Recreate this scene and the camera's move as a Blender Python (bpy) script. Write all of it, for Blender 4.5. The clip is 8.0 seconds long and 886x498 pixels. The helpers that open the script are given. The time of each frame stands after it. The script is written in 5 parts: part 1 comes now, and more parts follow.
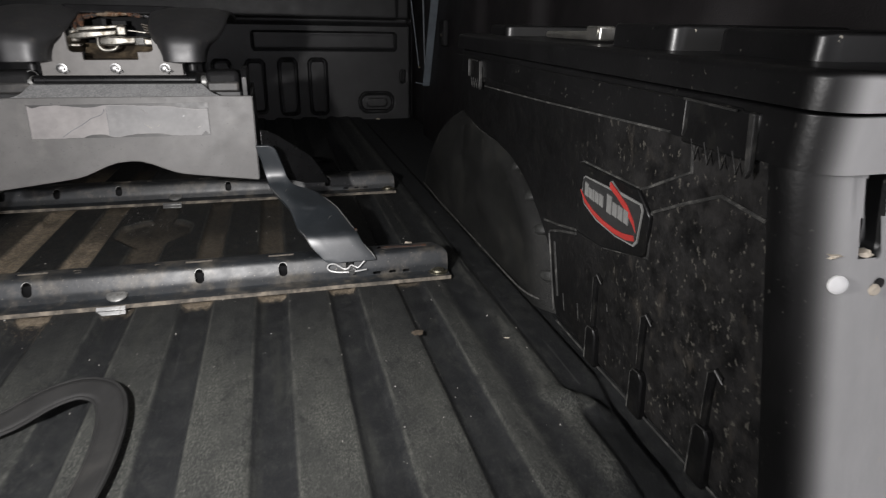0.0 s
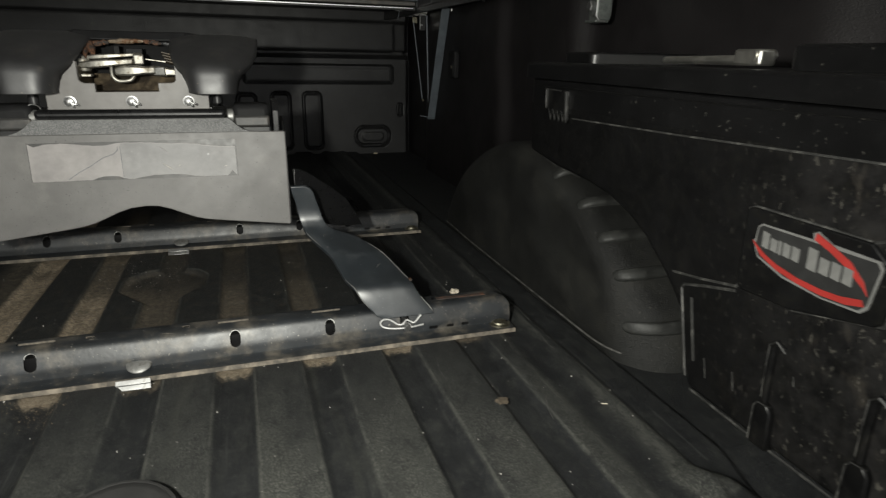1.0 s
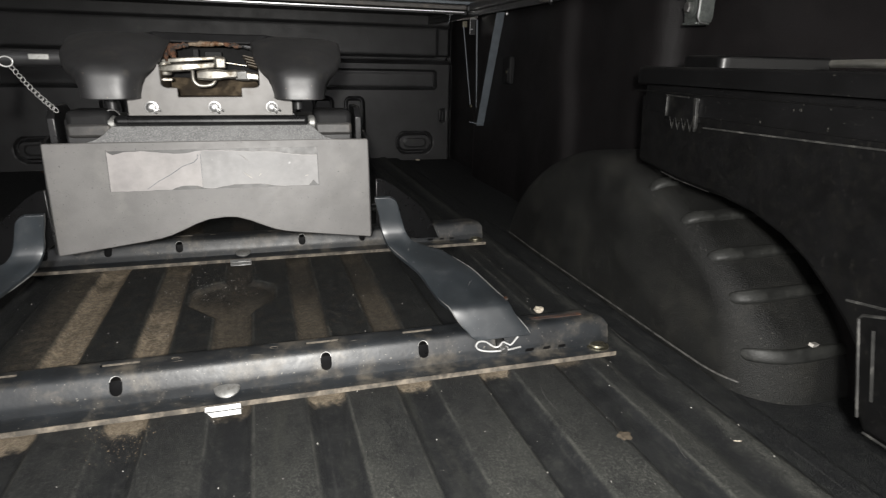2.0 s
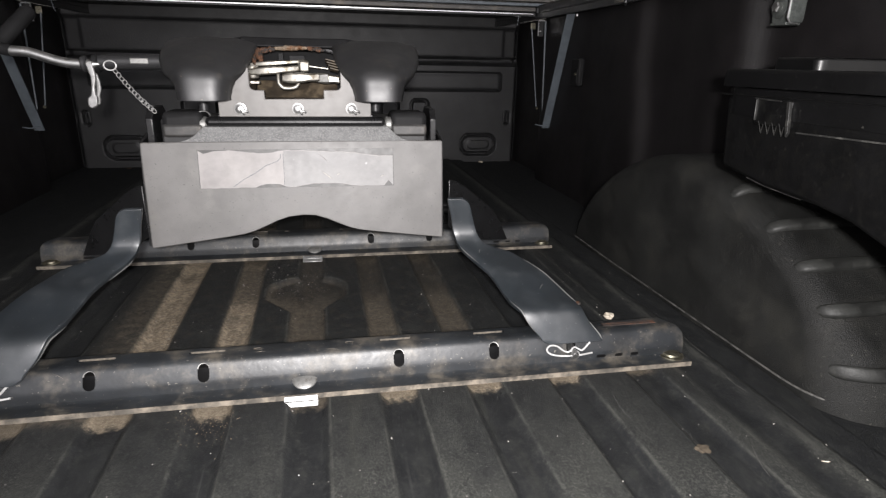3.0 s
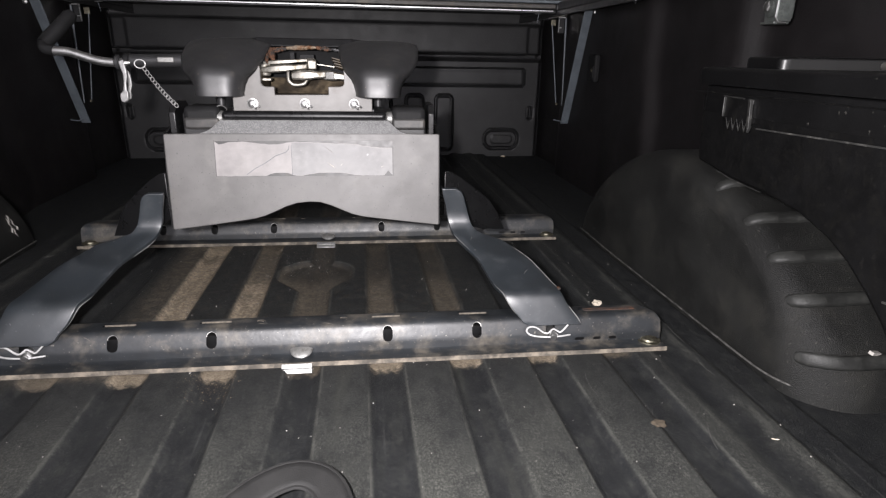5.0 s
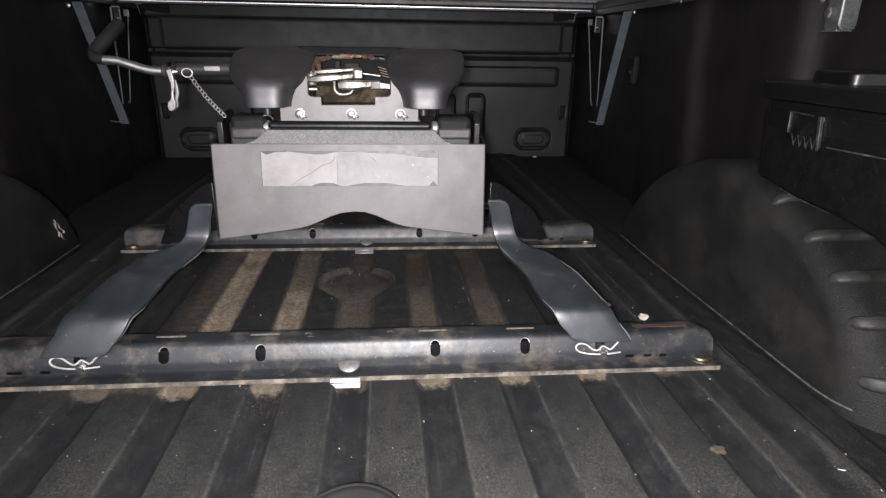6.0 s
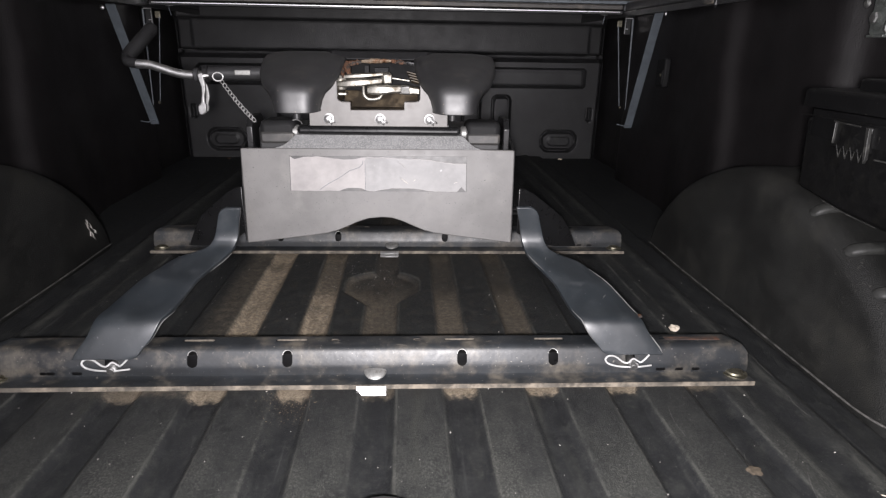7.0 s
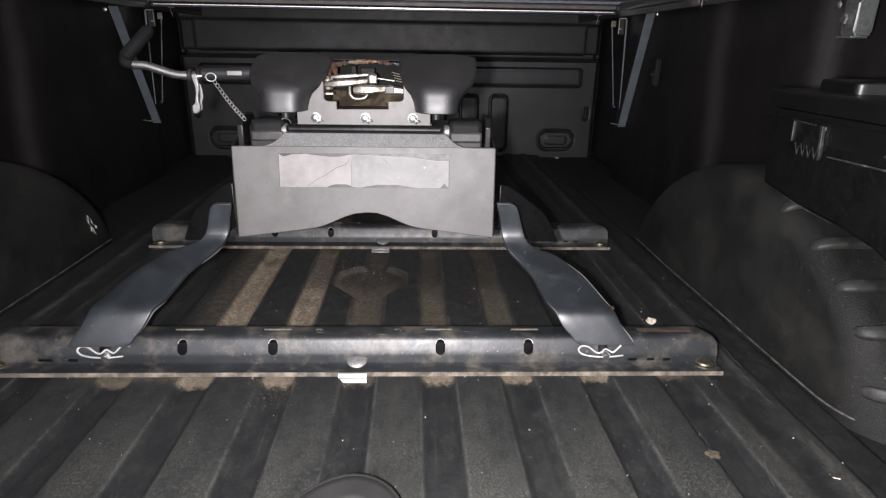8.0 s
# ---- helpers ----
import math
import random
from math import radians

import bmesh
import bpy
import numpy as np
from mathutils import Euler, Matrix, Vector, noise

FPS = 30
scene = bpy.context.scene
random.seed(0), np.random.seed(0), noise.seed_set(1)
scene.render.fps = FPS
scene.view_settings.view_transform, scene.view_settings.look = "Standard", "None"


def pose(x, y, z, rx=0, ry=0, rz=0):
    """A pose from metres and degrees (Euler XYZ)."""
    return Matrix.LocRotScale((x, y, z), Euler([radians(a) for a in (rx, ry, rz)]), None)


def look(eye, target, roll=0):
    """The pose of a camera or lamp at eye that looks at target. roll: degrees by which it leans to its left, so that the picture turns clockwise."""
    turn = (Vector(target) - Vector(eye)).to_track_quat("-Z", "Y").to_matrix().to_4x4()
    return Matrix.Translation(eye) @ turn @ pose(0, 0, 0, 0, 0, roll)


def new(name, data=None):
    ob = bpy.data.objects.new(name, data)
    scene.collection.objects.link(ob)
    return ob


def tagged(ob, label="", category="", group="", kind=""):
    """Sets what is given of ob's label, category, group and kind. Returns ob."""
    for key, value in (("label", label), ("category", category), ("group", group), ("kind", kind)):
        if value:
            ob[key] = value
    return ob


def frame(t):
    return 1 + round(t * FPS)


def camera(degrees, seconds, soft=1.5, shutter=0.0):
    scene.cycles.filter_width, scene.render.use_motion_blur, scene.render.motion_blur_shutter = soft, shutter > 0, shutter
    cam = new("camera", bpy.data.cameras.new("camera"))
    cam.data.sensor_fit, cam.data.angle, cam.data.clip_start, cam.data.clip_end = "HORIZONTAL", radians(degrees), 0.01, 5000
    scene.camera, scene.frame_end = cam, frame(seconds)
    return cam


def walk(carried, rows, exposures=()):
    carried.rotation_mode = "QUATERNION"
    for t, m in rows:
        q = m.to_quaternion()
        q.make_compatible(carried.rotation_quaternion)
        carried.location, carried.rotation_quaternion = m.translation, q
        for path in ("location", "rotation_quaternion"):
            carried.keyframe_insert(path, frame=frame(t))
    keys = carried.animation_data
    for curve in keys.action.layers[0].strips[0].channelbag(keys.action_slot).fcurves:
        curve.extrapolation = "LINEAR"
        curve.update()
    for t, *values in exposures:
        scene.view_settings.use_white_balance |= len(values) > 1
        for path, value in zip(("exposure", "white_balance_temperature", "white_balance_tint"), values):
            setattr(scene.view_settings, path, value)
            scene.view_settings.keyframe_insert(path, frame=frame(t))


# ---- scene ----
cam = camera(75.5, 8.0, soft=1.25, shutter=0.3)
PATH = [
    (0, (0.281, -0.896, 0.419), (0.762, 0.897, -0.325), 1.2),
    (0.5, (0.251, -0.818, 0.401), (0.84, 0.969, -0.278), 1.2),
    (1, (0.168, -0.751, 0.405), (0.764, 1.048, -0.235), 1.2),
    (1.5, (0.115, -0.689, 0.397), (0.706, 1.115, -0.232), 1.1),
    (1.7, (0.095, -0.673, 0.401), (0.677, 1.135, -0.225), 1.2),
    (2.8, (0.051, -0.653, 0.395), (0.45, 1.205, -0.229), 1.1),
    (3, (0.047, -0.66, 0.401), (0.411, 1.205, -0.221), 1.1),
    (3.5, (0.044, -0.675, 0.413), (0.34, 1.203, -0.211), 1.2),
    (4, (0.064, -0.695, 0.419), (0.327, 1.188, -0.202), 1.1),
    (4.2, (0.079, -0.704, 0.415), (0.339, 1.18, -0.204), 1.1),
    (5.3, (0.107, -0.736, 0.408), (0.324, 1.143, -0.243), 1.0),
    (5.5, (0.087, -0.731, 0.421), (0.29, 1.148, -0.235), 1.0),
    (6, (0.068, -0.71, 0.432), (0.23, 1.17, -0.23), 0.9),
    (6.5, (0.059, -0.701, 0.442), (0.184, 1.182, -0.221), 0.9),
    (7, (0.058, -0.697, 0.441), (0.148, 1.187, -0.226), 1.0),
    (7.5, (0.079, -0.7, 0.442), (0.148, 1.184, -0.227), 0.9),
    (8, (0.097, -0.732, 0.445), (0.162, 1.152, -0.225), 0.9),
]
walk(cam, [(t, look(eye, target, roll)) for t, eye, target, roll in PATH],
     exposures=[(0, 0.12, 6500, 8), (0.5, 0.04, 7000, -4), (1.0, 0.15, 6850, 0), (1.5, 0.5, 6720, 5), (1.7, 0.6, 6700, 5), (2.8, 0.95, 6600, 8), (3.5, 1.0, 6480, 11), (8.0, 1.0, 6450, 12)])

# ---- light: the phone's own torch under an added carport, weak daylight from behind ----
world = bpy.data.worlds.new("dim_daylight")
world.use_nodes = True
world.node_tree.nodes["Background"].inputs[0].default_value = (0.985, 0.955, 1.01, 1)
world.node_tree.nodes["Background"].inputs[1].default_value = 1.05
scene.world = world

torch_data = bpy.data.lights.new("torch", "SPOT")
torch_data.energy, torch_data.shadow_soft_size, torch_data.color = 38.0, 0.014, (1.0, 0.965, 0.965)
torch_data.spot_size, torch_data.spot_blend = radians(152), 1.0
torch = new("torch", torch_data)
torch.matrix_world = look((0.045, -0.745, 0.436), (0.36, 0.5, 0.13))

# ---- small tools ----
BED = pose(0, 0, 0, 0, 0, 1.1)      # the bed's own axes against the hitch rails


def noise_node(nt, coord, scale, detail=4.0, rough=0.55, stretch=None):
    n = nt.nodes.new("ShaderNodeTexNoise")
    n.inputs["Scale"].default_value, n.inputs["Detail"].default_value = scale, detail
    n.inputs["Roughness"].default_value = rough
    if stretch:
        mp = nt.nodes.new("ShaderNodeMapping")
        mp.inputs["Scale"].default_value = stretch
        nt.links.new(coord, mp.inputs["Vector"])
        coord = mp.outputs["Vector"]
    nt.links.new(coord, n.inputs["Vector"])
    return n.outputs["Fac"]


def ramp(nt, fac, lo, hi):
    m = nt.nodes.new("ShaderNodeMapRange")
    m.interpolation_type = "SMOOTHSTEP"
    m.inputs["From Min"].default_value, m.inputs["From Max"].default_value = lo, hi
    nt.links.new(fac, m.inputs["Value"])
    return m.outputs["Result"]


def math_node(nt, op, a, b=None):
    m = nt.nodes.new("ShaderNodeMath")
    m.operation = op
    for k, v in ((0, a), (1, b)):
        if v is None:
            continue
        if isinstance(v, (int, float)):
            m.inputs[k].default_value = v
        else:
            nt.links.new(v, m.inputs[k])
    return m.outputs[0]


def mix_colour(nt, fac, a, b):
    m = nt.nodes.new("ShaderNodeMix")
    m.data_type = "RGBA"
    for k, v in ((0, fac), (6, a), (7, b)):
        if isinstance(v, tuple):
            m.inputs[k].default_value = (*v, 1)
        elif isinstance(v, (int, float)):
            m.inputs[k].default_value = v
        else:
            nt.links.new(v, m.inputs[k])
    return m.outputs[2]


def material(name, base, rough=0.5, metal=0.0, var=0.3, scale=30, bump=0.15, bscale=500, grime=None, grime_at=(0.55, 0.7), grime_scale=14,
             spec=0.5, specks=None, stretch=None, bdist=0.0006, rvar=0.12, ior=1.5):
    """A procedural surface: base colour with two scales of variation, fine relief, and patches of grime or specks."""
    m = bpy.data.materials.new(name)
    m.use_nodes = True
    nt = m.node_tree
    b = nt.nodes["Principled BSDF"]
    co = nt.nodes.new("ShaderNodeTexCoord").outputs["Object"]
    big = noise_node(nt, co, scale, 5, 0.6, stretch)
    fine = noise_node(nt, co, bscale, 3, 0.5)
    lo, hi = tuple(c * (1 - var) for c in base), tuple(min(1, c * (1 + var)) for c in base)
    col = mix_colour(nt, ramp(nt, big, 0.3, 0.7), lo, hi)
    if grime:
        g = noise_node(nt, co, grime_scale, 7, 0.68)
        col = mix_colour(nt, ramp(nt, g, *grime_at), col, grime)
    if specks:
        s = noise_node(nt, co, specks[1], 2, 0.5)
        col = mix_colour(nt, ramp(nt, s, specks[2], specks[2] + 0.05), col, specks[0])
    nt.links.new(col, b.inputs["Base Color"])
    r = nt.nodes.new("ShaderNodeMapRange")
    r.inputs["To Min"].default_value, r.inputs["To Max"].default_value = max(0.03, rough - rvar), min(1, rough + rvar)
    nt.links.new(noise_node(nt, co, scale * 2.3, 5, 0.6), r.inputs["Value"])
    nt.links.new(r.outputs["Result"], b.inputs["Roughness"])
    b.inputs["Metallic"].default_value = metal
    b.inputs["Specular IOR Level"].default_value = spec
    b.inputs["IOR"].default_value = ior
    if bump:
        bp = nt.nodes.new("ShaderNodeBump")
        bp.inputs["Strength"].default_value, bp.inputs["Distance"].default_value = bump, bdist
        nt.links.new(fine, bp.inputs["Height"])
        nt.links.new(bp.outputs["Normal"], b.inputs["Normal"])
    return m


def floor_material():
    """Ribbed black liner: pebbled plastic, grey scuffing on the rib tops, tan dust lying in the valleys round the rails."""
    m = bpy.data.materials.new("floor_liner")
    m.use_nodes = True
    nt = m.node_tree
    b = nt.nodes["Principled BSDF"]
    co = nt.nodes.new("ShaderNodeTexCoord").outputs["Object"]
    sep = nt.nodes.new("ShaderNodeSeparateXYZ")
    nt.links.new(co, sep.inputs[0])
    x, y, z = sep.outputs
    mott = noise_node(nt, co, 34, 6, 0.65)
    streak = noise_node(nt, co, 26, 5, 0.6, (1.0, 0.10, 1.0))
    col = mix_colour(nt, ramp(nt, mott, 0.35, 0.7), (0.0088, 0.0098, 0.0114), (0.0180, 0.0195, 0.0205))
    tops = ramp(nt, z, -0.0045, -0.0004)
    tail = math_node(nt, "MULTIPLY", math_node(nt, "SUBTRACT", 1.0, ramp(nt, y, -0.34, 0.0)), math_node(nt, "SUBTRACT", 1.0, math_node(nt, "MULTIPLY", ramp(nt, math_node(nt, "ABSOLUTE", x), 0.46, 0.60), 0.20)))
    tops = math_node(nt, "MULTIPLY", tops, math_node(nt, "ADD", 0.12, math_node(nt, "MULTIPLY", tail, 1.0)))      # scuffed most by the tailgate; less towards the cab also paints its shade
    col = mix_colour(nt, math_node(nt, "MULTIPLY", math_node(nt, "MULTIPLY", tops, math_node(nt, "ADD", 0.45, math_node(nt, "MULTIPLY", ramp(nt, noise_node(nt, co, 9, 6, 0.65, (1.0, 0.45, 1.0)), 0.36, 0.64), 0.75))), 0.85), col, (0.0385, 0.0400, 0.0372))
    scuff = math_node(nt, "MULTIPLY", tops, ramp(nt, noise_node(nt, co, 400, 5, 0.85, (1.0, 0.75, 1.0)), 0.47, 0.60))
    patch = math_node(nt, "ADD", 0.10, math_node(nt, "MULTIPLY", ramp(nt, noise_node(nt, co, 17, 6, 0.7, (1.0, 0.4, 1.0)), 0.36, 0.66), 0.75))
    col = mix_colour(nt, math_node(nt, "MULTIPLY", scuff, patch), col, (0.150, 0.152, 0.132))
    col = mix_colour(nt, math_node(nt, "MULTIPLY", ramp(nt, streak, 0.56, 0.74), 0.28), col, (0.065, 0.067, 0.055))
    # scuffing along the edges of the ribs
    brow = math_node(nt, "MULTIPLY", ramp(nt, z, -0.0030, -0.0006), math_node(nt, "SUBTRACT", 1.0, ramp(nt, z, -0.0006, -0.0001)))
    brow = math_node(nt, "MULTIPLY", brow, ramp(nt, noise_node(nt, co, 40, 6, 0.75, (1.0, 0.35, 1.0)), 0.42, 0.60))
    col = mix_colour(nt, math_node(nt, "MULTIPLY", brow, 0.5), col, (0.105, 0.106, 0.094))
    # blotchy handling marks, light and dark, and pale grains in the pebbling
    blot = noise_node(nt, co, 58, 8, 0.78, (1.0, 0.6, 1.0))
    col = mix_colour(nt, math_node(nt, "MULTIPLY", ramp(nt, blot, 0.50, 0.66), 0.45), col, (0.046, 0.048, 0.043))
    col = mix_colour(nt, math_node(nt, "MULTIPLY", math_node(nt, "SUBTRACT", 1.0, ramp(nt, blot, 0.36, 0.50)), 0.55), col, (0.0075, 0.0082, 0.0096))
    col = mix_colour(nt, math_node(nt, "MULTIPLY", ramp(nt, noise_node(nt, co, 210, 6, 0.9), 0.53, 0.64), math_node(nt, "ADD", 0.30, math_node(nt, "MULTIPLY", tops, 0.45))), col, (0.120, 0.122, 0.110))
    # tan dust, thickest between the rails and against the near rail's flange
    spill = math_node(nt, "MULTIPLY", math_node(nt, "SUBTRACT", 1.0, ramp(nt, x, -0.255, -0.165)), 0.0022)      # the westmost valley overflows
    heap = math_node(nt, "ADD", spill, math_node(nt, "MULTIPLY", noise_node(nt, co, 75, 7, 0.75), 0.0062))
    valley = ramp(nt, math_node(nt, "ADD", math_node(nt, "MULTIPLY", z, -1), heap), 0.0036, 0.0096)
    pocket = ramp(nt, math_node(nt, "MULTIPLY", z, -1), 0.0022, 0.0060)
    between = math_node(nt, "MULTIPLY", ramp(nt, y, 0.02, 0.06), math_node(nt, "SUBTRACT", 1.0, ramp(nt, y, 0.70, 1.0)))
    ragged = math_node(nt, "ADD", y, math_node(nt, "MULTIPLY", math_node(nt, "SUBTRACT", noise_node(nt, co, 70, 7, 0.75), 0.5), 0.040))
    front = math_node(nt, "MULTIPLY", ramp(nt, ragged, -0.041, -0.024), math_node(nt, "SUBTRACT", 1.0, ramp(nt, y, 0.02, 0.04)))
    left = math_node(nt, "SUBTRACT", 1.0, ramp(nt, x, -0.16, 0.16))
    amount = math_node(nt, "ADD", math_node(nt, "MULTIPLY", between, math_node(nt, "ADD", math_node(nt, "ADD", 0.25, math_node(nt, "MULTIPLY", left, 0.70)), math_node(nt, "MULTIPLY", ramp(nt, y, 0.465, 0.505), 0.40))), math_node(nt, "MULTIPLY", front, 0.80))
    inside = math_node(nt, "SUBTRACT", 1.0, ramp(nt, math_node(nt, "ABSOLUTE", x), 0.265, 0.31))
    inside = math_node(nt, "MAXIMUM", inside, math_node(nt, "MULTIPLY", front, math_node(nt, "SUBTRACT", 1.0, ramp(nt, math_node(nt, "ABSOLUTE", math_node(nt, "SUBTRACT", x, 0.05)), 0.30, 0.50))))
    mid = math_node(nt, "ADD", 0.42, math_node(nt, "MULTIPLY", ramp(nt, math_node(nt, "ABSOLUTE", x), 0.05, 0.09), 0.58))
    amount = math_node(nt, "MULTIPLY", amount, mid)
    damp = math_node(nt, "MULTIPLY", ramp(nt, x, -0.17, -0.15), ramp(nt, y, 0.26, 0.36))
    amount = math_node(nt, "MULTIPLY", amount, math_node(nt, "SUBTRACT", 1.0, math_node(nt, "MULTIPLY", damp, 0.65)))
    worn = math_node(nt, "MULTIPLY", ramp(nt, noise_node(nt, co, 15, 7, 0.7, (1.0, 0.6, 1.0)), 0.22, 0.52), math_node(nt, "ADD", 0.55, math_node(nt, "MULTIPLY", ramp(nt, noise_node(nt, co, 140, 4, 0.7), 0.4, 0.6), 0.45)))
    worn = math_node(nt, "MAXIMUM", worn, math_node(nt, "MULTIPLY", front, 0.82))
    deep = math_node(nt, "MAXIMUM", valley, math_node(nt, "MULTIPLY", pocket, front))
    dust = math_node(nt, "MULTIPLY", math_node(nt, "MULTIPLY", deep, math_node(nt, "MULTIPLY", amount, inside)), worn)
    dustc = mix_colour(nt, ramp(nt, noise_node(nt, co, 260, 5, 0.8), 0.35, 0.65), (0.25, 0.20, 0.14), (0.47, 0.39, 0.29))
    col = mix_colour(nt, math_node(nt, "MINIMUM", dust, 0.92), col, dustc)
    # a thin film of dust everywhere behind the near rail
    film = math_node(nt, "MULTIPLY", between, ramp(nt, noise_node(nt, co, 60, 7, 0.75), 0.48, 0.72))
    col = mix_colour(nt, math_node(nt, "MULTIPLY", math_node(nt, "MULTIPLY", film, inside), 0.34), col, (0.11, 0.09, 0.062))
    # fine pale specks of grit ground into the plastic
    fleck = math_node(nt, "MULTIPLY", ramp(nt, noise_node(nt, co, 620, 2, 0.5), 0.66, 0.74), ramp(nt, noise_node(nt, co, 21, 4, 0.6), 0.42, 0.62))
    col = mix_colour(nt, math_node(nt, "MULTIPLY", fleck, 0.55), col, (0.15, 0.148, 0.125))
    # pale scratches
    scr = noise_node(nt, co, 90, 2, 0.5, (1.0, 0.03, 1.0))
    col = mix_colour(nt, math_node(nt, "MULTIPLY", ramp(nt, scr, 0.70, 0.78), 0.16), col, (0.17, 0.17, 0.16))
    nt.links.new(col, b.inputs["Base Color"])
    r = nt.nodes.new("ShaderNodeMapRange")
    r.inputs["To Min"].default_value, r.inputs["To Max"].default_value = 0.5, 0.75
    nt.links.new(mott, r.inputs["Value"])
    nt.links.new(math_node(nt, "MAXIMUM", r.outputs["Result"], dust), b.inputs["Roughness"])
    b.inputs["Specular IOR Level"].default_value = 0.32
    bp = nt.nodes.new("ShaderNodeBump")
    bp.inputs["Strength"].default_value, bp.inputs["Distance"].default_value = 1.0, 0.0026
    nt.links.new(noise_node(nt, co, 430, 6, 0.8), bp.inputs["Height"])
    nt.links.new(bp.outputs["Normal"], b.inputs["Normal"])
    return m


def dirty_lit_face_material():
    """Black box plastic with dried mud splashes and painted-in light towards its tailgate end."""
    m = material("box_muddy_lit_face", (0.0030, 0.0030, 0.0032), 0.42, var=0.3, scale=26, bump=0.35, bscale=150, bdist=0.001, grime=(0.0048, 0.0047, 0.0043), grime_at=(0.46, 0.70), grime_scale=90, spec=0.22)
    nt = m.node_tree
    b = nt.nodes["Principled BSDF"]
    co = nt.nodes.new("ShaderNodeTexCoord").outputs["Object"]
    sep = nt.nodes.new("ShaderNodeSeparateXYZ")
    nt.links.new(co, sep.inputs[0])
    near = ramp(nt, math_node(nt, "MULTIPLY", sep.outputs[1], -1), 0.0, 0.26)
    amount = math_node(nt, "ADD", 0.06, math_node(nt, "MULTIPLY", near, 0.94))
    col = b.inputs["Base Color"].links[0].from_socket
    blot = math_node(nt, "MULTIPLY", ramp(nt, noise_node(nt, co, 55, 5, 0.6, (1.0, 1.0, 0.6)), 0.52, 0.68), ramp(nt, noise_node(nt, co, 11, 4, 0.6), 0.42, 0.62))
    col = mix_colour(nt, math_node(nt, "MULTIPLY", math_node(nt, "MULTIPLY", blot, amount), 0.8), col, (0.036, 0.032, 0.027))
    # pale layer over the near half paints in the stronger light there
    col = mix_colour(nt, math_node(nt, "MULTIPLY", math_node(nt, "MULTIPLY", ramp(nt, noise_node(nt, co, 38, 7, 0.72), 0.34, 0.66), near), 0.75), col, (0.0215, 0.0207, 0.0203))
    fleck = ramp(nt, noise_node(nt, co, 175, 4, 0.65, (1.0, 1.0, 0.7)), 0.603, 0.645)
    col = mix_colour(nt, math_node(nt, "MULTIPLY", math_node(nt, "MULTIPLY", fleck, amount), 0.8), col, (0.070, 0.066, 0.057))
    nt.links.new(col, b.inputs["Base Color"])
    return m


def rear_bright_material(name, tone):
    """Black box plastic with light on the faces turned to the tailgate mixed into its colour."""
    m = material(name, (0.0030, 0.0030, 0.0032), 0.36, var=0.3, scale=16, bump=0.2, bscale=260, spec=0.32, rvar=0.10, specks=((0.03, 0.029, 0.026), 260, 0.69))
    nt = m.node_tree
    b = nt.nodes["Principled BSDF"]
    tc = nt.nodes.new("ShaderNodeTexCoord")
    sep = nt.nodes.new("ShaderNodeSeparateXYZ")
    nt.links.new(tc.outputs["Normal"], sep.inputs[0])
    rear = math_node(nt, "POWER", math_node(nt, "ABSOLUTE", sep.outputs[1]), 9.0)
    # pale tone by normal paints in the light on tailgate-facing faces
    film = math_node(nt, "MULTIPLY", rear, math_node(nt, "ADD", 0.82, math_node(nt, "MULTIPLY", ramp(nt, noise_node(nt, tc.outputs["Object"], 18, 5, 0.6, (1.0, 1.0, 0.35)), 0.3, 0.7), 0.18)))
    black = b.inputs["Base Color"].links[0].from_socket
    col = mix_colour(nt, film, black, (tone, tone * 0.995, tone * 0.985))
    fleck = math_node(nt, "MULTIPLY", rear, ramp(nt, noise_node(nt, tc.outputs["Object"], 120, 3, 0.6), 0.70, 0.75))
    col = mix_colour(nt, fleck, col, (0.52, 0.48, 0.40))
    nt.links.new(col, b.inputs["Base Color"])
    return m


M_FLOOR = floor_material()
M_LINER = material("liner_plastic", (0.024, 0.024, 0.025), 0.5, var=0.25, scale=9, bump=0.5, bscale=260, bdist=0.0012, grime=(0.05, 0.05, 0.045), grime_at=(0.6, 0.8), grime_scale=11, spec=0.45)
M_WELL = material("well_plastic", (0.0098, 0.0101, 0.0095), 0.60, var=0.5, scale=7, bump=0.75, bscale=700, bdist=0.0020, grime=(0.0230, 0.0226, 0.0197), grime_at=(0.46, 0.74), grime_scale=10, spec=0.40, specks=((0.055, 0.053, 0.046), 330, 0.67))
# paler copy of the well plastic, painting the bars' lit tops
M_WELLBAR = material("lit_scuffed_well_bar", (0.0190, 0.0196, 0.0184), 0.58, var=0.4, scale=50, bump=0.6, bscale=420, grime=(0.042, 0.042, 0.038), grime_at=(0.54, 0.72), grime_scale=60)
M_LIP = material("worn_lip_edge", (0.085, 0.083, 0.078), 0.55, var=0.5, scale=70, bump=0.2, bscale=420, grime=(0.03, 0.03, 0.029), grime_at=(0.45, 0.6), grime_scale=55)
M_SIDE = material("side_plastic", (0.0100, 0.0090, 0.0094), 0.5, var=0.3, scale=8, bump=0.4, bscale=420, bdist=0.0012, grime=(0.021, 0.018, 0.017), grime_at=(0.6, 0.8), spec=0.26)
M_PANEL = material("panel_paint", (0.106, 0.1025, 0.0995), 0.5, var=0.16, scale=14, bump=0.22, bscale=480, grime=(0.137, 0.132, 0.125), grime_at=(0.50, 0.78), grime_scale=18, specks=((0.040, 0.040, 0.040), 420, 0.685))
M_BEND = material("panel_worn_bend", (0.112, 0.113, 0.113), 0.5, var=0.2, scale=60, bump=0.15, bscale=500, grime=(0.20, 0.20, 0.198), grime_at=(0.45, 0.62), grime_scale=560)
